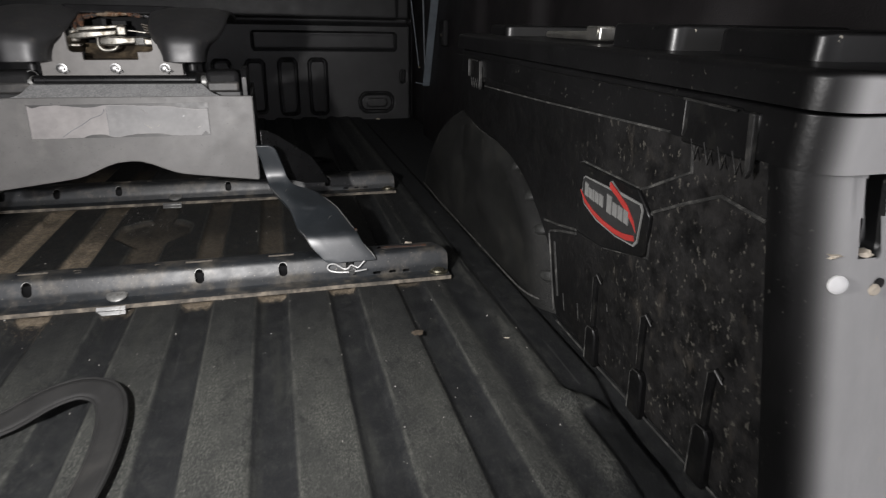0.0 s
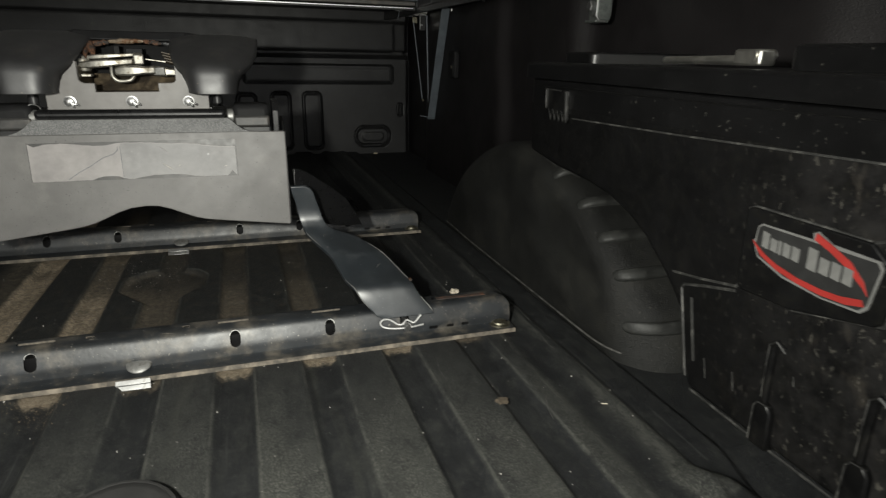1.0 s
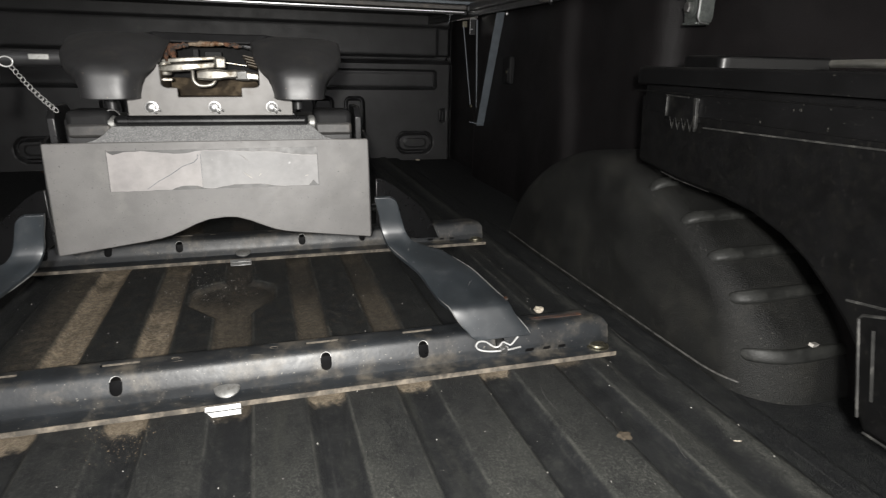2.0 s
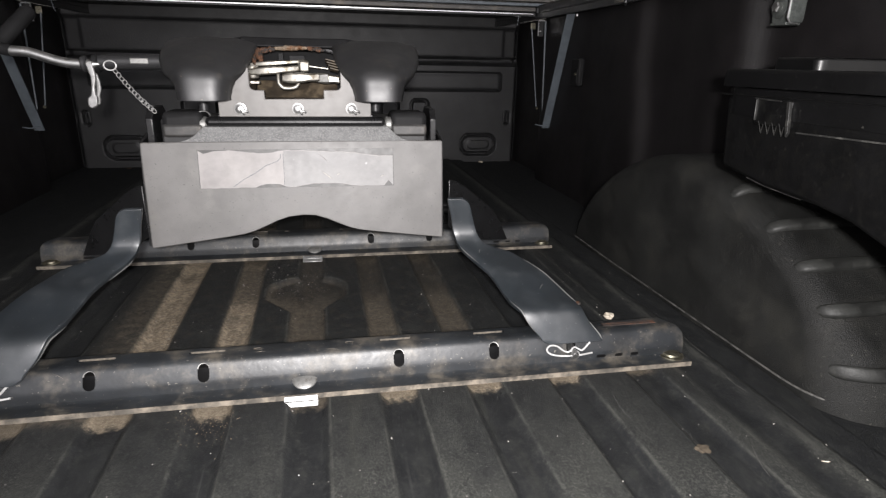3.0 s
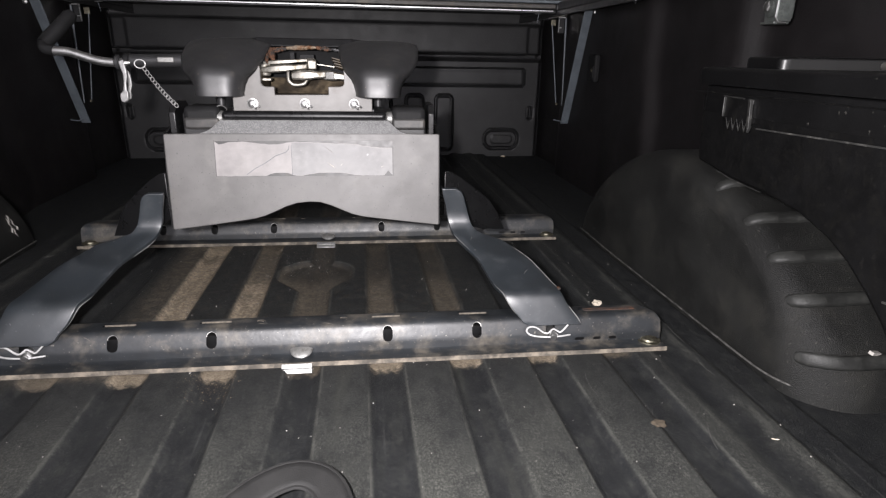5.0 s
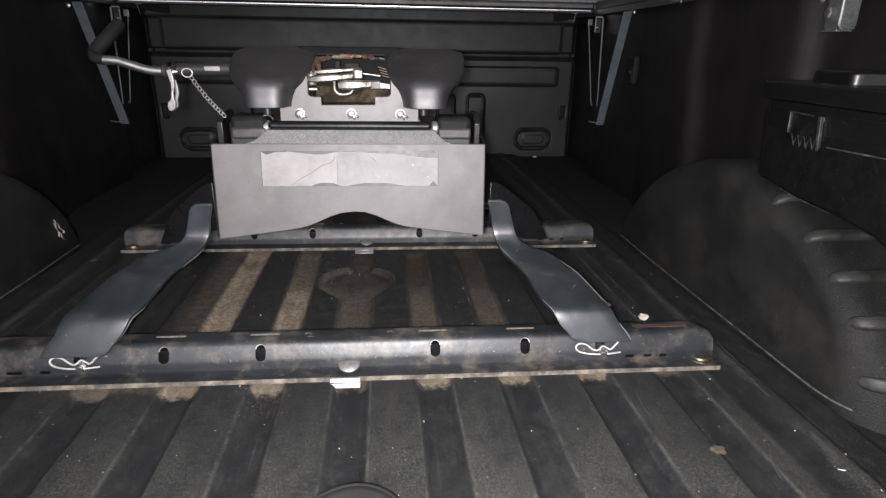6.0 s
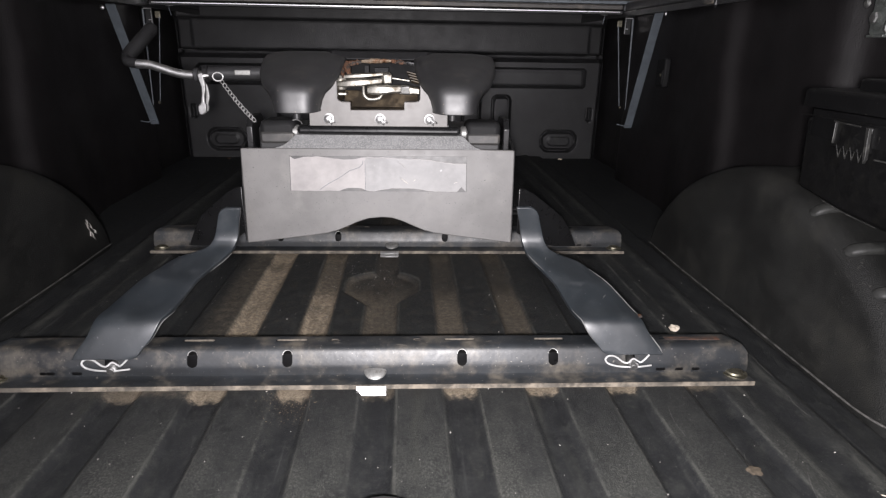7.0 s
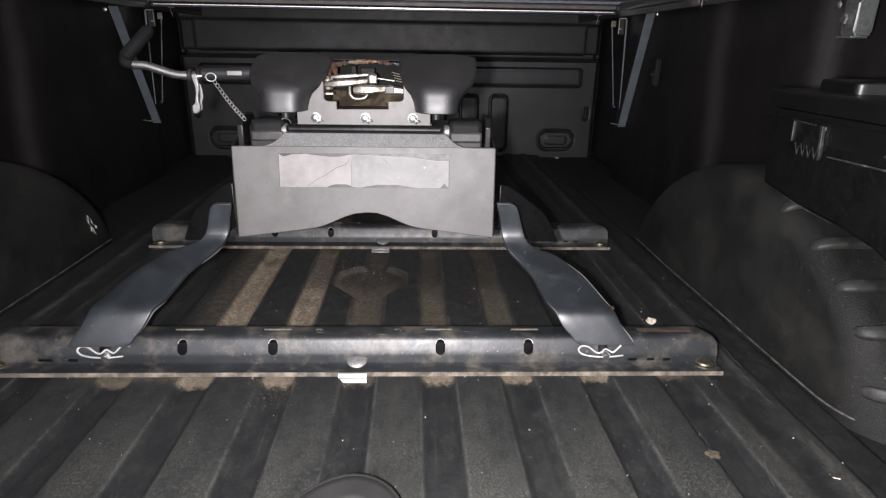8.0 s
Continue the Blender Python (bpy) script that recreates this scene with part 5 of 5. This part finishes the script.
for y0, y1, zt, zb in ((-0.4045, -0.4105, 0.2770, 0.2640), (-0.4125, -0.4185, 0.2735, 0.2635), (-0.4200, -0.4225, 0.2735, 0.2630), (-0.4245, -0.4305, 0.2732, 0.2628), (-0.4325, -0.4385, 0.2730, 0.2622),
                       (-0.4460, -0.4535, 0.2768, 0.2600), (-0.4560, -0.4635, 0.2722, 0.2602), (-0.4655, -0.4725, 0.2720, 0.2598), (-0.4745, -0.4815, 0.2716, 0.2594)):
    part("letter_bar", sheet([(y0, zt), (y0, zb), (y1, zb - 0.001), (y1, zt - 0.001)], [], 0.001, lambda u, v, w: (face_x(v) - 0.0066 + w, u + BADGE_AT, v)), M_GREY, badge)
# upright ribs that widen into a foot at the lower edge
for y, zt, zf, zb in ((-0.4346, 0.187, 0.128, 0.0845), (-0.519, 0.187, 0.1305, 0.0825), (-0.606, 0.188, 0.1376, 0.0835)):
    rib = part("rib", tube(on_face([(y - 0.010, zt - 0.003), (y - 0.003, zt), (y, zt - 0.004), (y + 0.001, zt - 0.03), (y + 0.001, zf)], 0.0005), [0.002, 0.0032, 0.0036, 0.0036, 0.0036], 8), M_BOXFACE, tool_box)
    part("rib_edge", tube(on_face([(y - 0.012, zt - 0.005), (y - 0.003, zt + 0.001), (y + 0.003, zt - 0.004), (y + 0.0035, zf + 0.004)], 0.0026), 0.0009, 6), M_BOXTRIM, rib)
    foot = sheet([(y + 0.006, zf - 0.004), (y + 0.003, zf), (y - 0.006, zf + 0.001), (y - 0.010, zf - 0.006), (y - 0.011, zb), (y + 0.008, zb)], [], 0.012, lambda u, v, w: (face_x(v) - 0.0065 + w, u, v))
    part("rib_foot", foot, M_BOXFACE, rib, bevel=0.002)
    part("foot_edge", tube(on_face([(y - 0.008, zf + 0.001), (y + 0.003, zf), (y + 0.0065, zf - 0.005), (y + 0.0078, zb + 0.003)], 0.0066), 0.0007, 6), M_BOXTRIM, rib)
raised_line([(-0.03, 0.2695), (-0.06, 0.2650), (-0.12, 0.2613)], 0.0005)
raised_line([(-0.345, 0.0865), (-0.45, 0.0850), (-0.56, 0.0855), (-0.674, 0.0865)], 0.0013)
for y, z, l in ((-0.395, 0.135, 0.018), (-0.455, 0.165, 0.008), (-0.36, 0.13, 0.02)):
    part("scratch", tube(on_face([(y, z), (y - 0.2 * l, z - l)], 0.0003), 0.0006, 5), M_BOXTRIM, tool_box)


def build_latch(y, half, up):
    """A recessed latch: a dark plate with a thin left edge, a leaning pale right plate and a row of small teeth."""
    k, fx = half / 0.028, face_x(0.35)
    la = part("latch", box((fx - 0.0005, y, 0.3515 + up), (0.010, 2 * half, 0.030)), M_BOX, tool_box, "black recessed latch with a toothed lower edge", bevel=0.002)
    for f, w, zb in ((0.92, 0.0014, 0.341), (-0.88, 0.0050, 0.327)):
        yy = y + f * half
        lean = 0.0045 if f < 0 else 0.001
        part("latch_edge", sheet([(yy - w / 2, 0.366 + up), (yy - w / 2 - lean, zb + up + 0.006), (yy - lean, zb + up), (yy + w / 2 - lean, zb + up + 0.010), (yy + w / 2, 0.366 + up)], [], 0.004, lambda u, v, q: (fx - 0.0085 + q, u, v)), M_LATCH, la, "pale scuffed edge", bevel=0.0008)
    part("latch_lip", tube([(fx - 0.008, y + half, 0.3665 + up), (fx - 0.008, y - 0.5 * half, 0.3655 + up)], 0.0009, 6), M_LATCH, la)
    for n in range(4):
        yy = y + (0.015 - 0.011 * n) * k
        part("tooth", tube([(fx - 0.006, yy + 0.004, 0.341 + up), (fx - 0.005, yy - 0.002, 0.3275 + up), (fx - 0.006, yy - 0.0045, 0.338 + up)], [0.0004, 0.0008, 0.0004], 6), M_LATCH, la)


build_latch(-0.581, 0.034, 0.0055)
build_latch(-0.066, 0.028, 0.0)

# the swing arm that carries the box from the bed side
part("hanger", box((0.792, -0.20, 0.22), (0.012, 0.14, 0.24)), M_FRAME, tool_box, bevel=0.004)

# ---- folded cover at the cab end, its props and fittings ----
cover = thing("tonneau_cover", BED @ Vector((0, 1.55, 0.55)), "folded hard bed cover with a bright strip, above the cab end", "bed cover")


def bed_part(name, bm, mat, parent, label="", **k):
    bmesh.ops.transform(bm, matrix=BED, verts=bm.verts[:])
    return part(name, bm, mat, parent, label, **k)


bed_part("front_strip", box((0, 1.300, 0.5575), (1.50, 0.006, 0.0042)), M_ALU, cover, "bright aluminium strip", bevel=0.001)
bed_part("strip_backing", box((0, 1.312, 0.5560), (1.52, 0.020, 0.0125)), M_FRAME, cover, bevel=0.002)
bed_part("frame_bar", box((0, 1.316, 0.5715), (1.54, 0.030, 0.0130)), M_COVER, cover, "dusty brown cross bar", bevel=0.002)
bed_part("upper_bar", box((0, 1.306, 0.5860), (1.60, 0.030, 0.0100)), M_STRUT, cover, "grey cross bar", bevel=0.002)
bed_part("hinge_bar", box((0, 1.296, 0.6010), (1.60, 0.024, 0.0140)), M_COVER, cover, bevel=0.002)
bed_part("panel", box((0, 1.57, 0.590), (1.66, 0.50, 0.028)), M_COVER, cover, bevel=0.004)
bed_part("panel", box((0, 1.57, 0.630), (1.66, 0.52, 0.040)), M_COVER, cover, bevel=0.004)
bed_part("catch", box((0.008, 1.290, 0.5965), (0.050, 0.014, 0.010)), M_STEEL, cover, "small steel catch", bevel=0.002)
for s in (-1, 1):
    for dx in (0.0, 0.022):
        bed_part("hinge_block", box((s * (0.765 + dx), 1.300, 0.5690), (0.016, 0.026, 0.020)), M_FRAME, cover, bevel=0.003)
    bed_part("end_clip", tube([(s * 0.705, 1.315, 0.548), (s * 0.701, 1.318, 0.520)], 0.0009, 6), M_STRUT, cover, "thin bright clip")
    bed_part("end_clip", tube([(s * 0.690, 1.312, 0.5495), (s * 0.712, 1.312, 0.5490)], 0.0016, 6), M_ALU, cover)


def build_prop(s):
    th = thing("prop_strut", BED @ Vector((s * 0.805, 1.2, 0.37)), "grey flat steel cover prop with thin rods beside the bed wall", "strut", "cover props")
    a, b = Vector((s * 0.812 + (0.030 if s < 0 else 0), 1.275, 0.185)), Vector((s * 0.808 + (0.014 if s < 0 else 0), 1.122, 0.540 if s < 0 else 0.550))
    d = (b - a).normalized()
    w = Vector((1, 0, 0)) * 0.0135
    n = d.cross(w).normalized() * 0.0025
    bm = bmesh.new()
    vs = [bm.verts.new(p) for p in (a - w - n, a + w - n, a + w + n, a - w + n, b - w - n, b + w - n, b + w + n, b - w + n)]
    for f in ((0, 1, 2, 3), (7, 6, 5, 4), (0, 4, 5, 1), (1, 5, 6, 2), (2, 6, 7, 3), (3, 7, 4, 0)):
        bm.faces.new([vs[i] for i in f])
    bed_part("flat_bar", bm, M_STRUT, th, bevel=0.001)
    def sx(x):
        return s * x + (0.015 if s < 0 else 0)
    bed_part("rod", tube([(sx(0.803), 1.355, 0.250), (sx(0.768), 1.355, 0.517)], 0.0022, 8), M_STRUT, th)
    bed_part("rod", tube([(sx(0.826), 1.352, 0.240), (sx(0.816), 1.352, 0.540)], [0.0022, 0.0036], 8), M_STRUT, th, "bright edge of a thin stay")
    bed_part("rod_end", lathe([(0.004, 0), (0.005, 0.003), (0.003, 0.007)], (sx(0.803), 1.352, 0.247), (0, -1, 0), 12), M_BRASS, th, "brassy rod end")
    br = bed_part("bracket", box((sx(0.802), 1.360, 0.516), (0.022, 0.004, 0.052)), M_FRAME, th, bevel=0.001)
    bed_part("bracket_edge", box((sx(0.792), 1.356, 0.517), (0.0022, 0.006, 0.048)), M_ALU, br, "bright bracket edge")
    bed_part("bracket_edge", box((sx(0.803), 1.356, 0.542), (0.024, 0.006, 0.0025)), M_ALU, br, "bright bracket edge")
    bed_part("bracket_edge", box((sx(0.797), 1.356, 0.508), (0.010, 0.006, 0.0022)), M_ALU, br, "bright bracket edge")
    bed_part("bronze_bush", box((sx(0.774), 1.360, 0.524), (0.018, 0.006, 0.022)), M_BRASS, br, "dull bronze bush", bevel=0.002)
    bed_part("pivot", lathe([(0.006, 0), (0.007, 0.003), (0.003, 0.006)], (s * 0.828 + (0.014 if s < 0 else 0), 1.115, 0.530 if s < 0 else 0.545), (0, -1, 0), 12), M_ZINC, th, "bright pivot bolt")
    bed_part("foot_wire", tube([(s * 0.77, 1.27, 0.198), (s * 0.80, 1.265, 0.192), (s * 0.835, 1.272, 0.195)], 0.002, 8), M_STRUT, th)
    return th


build_prop(1)
build_prop(-1)

bed_part("hinge_hook", box((0.775, 0.735, 0.5545), (0.030, 0.050, 0.020)), M_COVER, cover, "dusty brown hinge hook", bevel=0.005)
bed_part("hinge_hook", tube([(0.764, 0.700, 0.556), (0.762, 0.700, 0.545), (0.768, 0.712, 0.540)], 0.004, 8), M_FRAME, cover)

# zinc clamp that hangs from the side rail
clamp = thing("rail_clamp", (0.757, 0.20, 0.50), "galvanised rail clamp hanging under the bed rail", "clamp")
plate = sheet([(0.176, 0.466), (0.226, 0.466), (0.233, 0.473), (0.235, 0.540), (0.168, 0.540), (0.168, 0.474)], [], 0.004, lambda u, v, w: (0.764 + w, u, v))
part("back_plate", plate, M_GALV, clamp, bevel=0.001)
part("front_lug", sheet([(0.738, 0.474), (0.744, 0.468), (0.764, 0.468), (0.764, 0.536), (0.752, 0.536), (0.738, 0.514)], [], 0.004, lambda u, v, w: (u, 0.165 + w, v)), M_GALV, clamp, bevel=0.001)
part("lug_edge", tube([(0.7380, 0.167, 0.514), (0.7375, 0.167, 0.475), (0.7430, 0.167, 0.4675), (0.757, 0.168, 0.4665)], 0.0018, 8), M_ZINC, clamp, "bright lug edge")
part("foot_lug", box((0.751, 0.186, 0.4665), (0.026, 0.034, 0.004)), M_GALV, clamp, bevel=0.001)
part("washer", lathe([(0.017, 0), (0.017, 0.002), (0.015, 0.003)], (0.764, 0.218, 0.494), (-1, 0, 0)), M_GALV, clamp, bevel=0.0004)
part("clamp_bolt", lathe([(0.009, 0), (0.009, 0.006), (0.007, 0.008), (0.003, 0.0085)], (0.761, 0.218, 0.494), (-1, 0, 0), 6), M_ZINC, clamp)
part("top_bolt", lathe([(0.006, 0), (0.007, 0.002), (0.003, 0.005)], (0.764, 0.248, 0.516), (-1, 0, 0)), M_ZINC, clamp, "bright bolt")

# small lamp housing on the side wall
lamp = thing("cargo_lamp", BED @ Vector((0.80, 1.05, 0.38)), "small unlit black cargo lamp housing on the side wall", "lamp")
bed_part("housing", box((0.817, 1.06, 0.378), (0.02, 0.060, 0.085)), M_RUBBER, lamp, bevel=0.006)
bed_part("lens", box((0.806, 1.05, 0.365), (0.004, 0.03, 0.04)), M_RUBBER, lamp, bevel=0.002)
bed_part("screw", lathe([(0.005, 0), (0.005, 0.002), (0.002, 0.003)], (0.804, 1.045, 0.372), (-1, 0, 0), 10), M_BRASS, lamp)

# ---- loose things on the floor ----
strap = thing("strap", (0.0, -0.29, 0.005), "grey-black webbing strap lying in loops on the floor", "strap")
centre = curve_points([(*q, 0) for q in [(-0.150, -0.40), (-0.137, -0.345), (-0.112, -0.312), (-0.080, -0.297), (-0.050, -0.302), (-0.022, -0.292), (0.006, -0.266), (0.037, -0.252), (0.064, -0.264), (0.078, -0.300), (0.084, -0.36), (0.080, -0.43), (0.06, -0.50)]], 8)
centre = [p + Vector((-0.011, -0.008, 0)) for p in centre]


def strap_at(i, j):
    p, q = centre[max(0, i - 1)], centre[min(len(centre) - 1, i + 1)]
    d = (q - p).normalized()
    n = Vector((-d.y, d.x, 0))
    f = j / 4 - 0.5
    lift = 0.006 + 0.009 * math.exp(-((i - 52) / 16.0) ** 2) + 0.006 * math.exp(-((i - 22) / 8.0) ** 2)
    pt = centre[i] + n * f * 0.029
    return (pt.x, pt.y, 0.003 + lift + 0.006 * f)


for j in (0, 4):
    part("hem", tube([strap_at(i, j) for i in range(0, len(centre), 2)], 0.0022, 6), M_STRAP, strap, "thick stitched hem")
sob = part("webbing", grid(len(centre), 5, strap_at), M_STRAP, strap, smooth=60)
mod = sob.modifiers.new("thick", "SOLIDIFY")
mod.thickness, mod.offset = 0.003, 0


scrap = part("paper_scrap", crumb((0.487, 0.143, 0.004), 0.0072, 3, 0.7), M_PAPER, None, "small crumpled scrap of tan paper on the floor", smooth=0)
tagged(scrap, category="paper scrap")
leaf = part("leaf_scrap", crumb((0.434, -0.193, 0.0005), 0.0080, 8, 0.12), M_LEAF, None, "dry tan leaf scrap on the ribbed floor", smooth=0)
tagged(leaf, category="leaf")
leaf2 = part("leaf_scrap", crumb((0.192, 0.430, -0.009), 0.006, 9, 0.3), M_RUST, None, "rust-brown leaf scrap between the rails", smooth=0)
tagged(leaf2, category="leaf")
for at, r, sd, lb in (((0.660, 1.682, 0.002), 0.010, 14, "pale flake on the floor by the cab end"), ((-0.700, 1.640, 0.002), 0.008, 15, "rust-brown crumb on the floor by the cab end")):
    bit = part("leaf_scrap", crumb(at, r, sd, 0.3), M_PAPER if at[0] > 0 else M_RUST, None, lb, smooth=0)
    tagged(bit, category="flake")
chip = part("paint_scrap", box((0.735, -0.155, 0.058), (0.020, 0.006, 0.004), turn=pose(0, 0, 0, 10, 15, 20)), M_FLECK, None, "white flake stuck on the wheel well's rear edge", smooth=0)
tagged(chip, category="flake")


def grit(name, count, area, size, mat, label, seed):
    rr = random.Random(seed)
    bm = bmesh.new()
    for _ in range(count):
        x, y = area(rr)
        p = BED.inverted() @ Vector((x, y, 0))
        z = floor_height(p.x, p.y)
        r = size * (0.4 + rr.random() ** 2 * 1.2)
        base = Vector((x, y, z + r * 0.3))
        turn = Euler((rr.random() * 6, rr.random() * 6, rr.random() * 6)).to_matrix()
        vs = [bm.verts.new(base + turn @ Vector(q) * r * (0.7 + 0.6 * rr.random())) for q in ((1, 0, -0.5), (-0.6, 0.8, -0.5), (-0.6, -0.8, -0.5), (0, 0, 0.8))]
        for f in ((0, 1, 2), (0, 3, 1), (1, 3, 2), (2, 3, 0)):
            bm.faces.new([vs[i] for i in f])
    ob = new(name, finish(name, bm, mat, 0, True))
    return tagged(ob, label, "grit", kind="stuff")


grit("pale_grit", 420, lambda r: (r.uniform(-0.55, 0.6), r.uniform(-0.5, 0.55)), 0.0009, M_FLECK, "pale specks of grit scattered on the liner floor", 4)
grit("pale_grit", 150, lambda r: (r.uniform(-0.135, 0.03), r.uniform(0.34, 0.49)), 0.0007, M_FLECK, "glittering specks of grit beside the rear rail", 9)
grit("sand", 900, lambda r: ((r.choice((-2, -2, -1, 0, 1, 2)) * PITCH + r.gauss(0, 0.013)), r.uniform(0.08, 0.52)), 0.0006, M_SAND, "brown sand lying between the rails", 6)
grit("sand", 260, lambda r: (-PITCH + r.gauss(0, 0.02), -0.03 - abs(r.gauss(0, 0.03))), 0.0006, M_SAND, "brown sand beside the rail flange", 7)
# white scuffs on the wheel well
rnd = random.Random(12)
for y, z, n in ((0.515, 0.079, 4), (0.530, 0.052, 5)):
    for k in range(n):
        a, b = y + rnd.uniform(-0.012, 0.012), z + rnd.uniform(-0.007, 0.007)
        ln = rnd.uniform(0.012, 0.026)
        pts = [BED @ Vector((-0.6385, a + ln * t * 0.6 + 0.002 * math.sin(7 * t), b - ln * t)) for t in (0, 0.3, 0.6, 1.0)]
        part("scuff", tube(pts, [0.0004, rnd.uniform(0.0012, 0.0040), rnd.uniform(0.0010, 0.0032), 0.0003], 6, flat=0.4), M_FLECK, well_w, "white scuff")

# pale scratches in the liner floor
floor_ob = bpy.data.objects["floor"]
for a, b, wide in (((0.579, 0.072), (0.571, -0.002), 0.0009), ((0.5637, -0.051), (0.5643, -0.095), 0.0010), ((0.4936, -0.195), (0.4812, -0.240), 0.0012), ((0.3883, -0.069), (0.3841, -0.131), 0.0006), ((0.4787, -0.088), (0.4891, -0.111), 0.0007), ((0.448, -0.150), (0.440, -0.178), 0.0006), ((0.553, -0.229), (0.560, -0.233), 0.0016), ((-0.561, 0.486), (-0.570, 0.468), 0.0010), ((-0.572, 0.482), (-0.566, 0.466), 0.0009), ((-0.578, 0.470), (-0.564, 0.476), 0.0008), ((-0.640, 0.884), (-0.628, 0.878), 0.0012)):
    p, q = Vector(a), Vector(b)
    bow = Vector((q.y - p.y, p.x - q.x)) * 0.06
    pts = []
    for t in (0, 0.25, 0.5, 0.75, 1.0):
        u = p.lerp(q, t) + bow * math.sin(math.pi * t)
        flat_at = BED.inverted() @ Vector((u.x, u.y, 0))
        pts.append((u.x, u.y, floor_height(flat_at.x, flat_at.y) + 0.0002))
    part("scratch", tube(pts, [0.0002, wide * 0.5, wide * 0.35, wide * 0.55, 0.0002], 5), M_LIP if wide < 0.0015 else M_PAPER, floor_ob, "pale scratch")
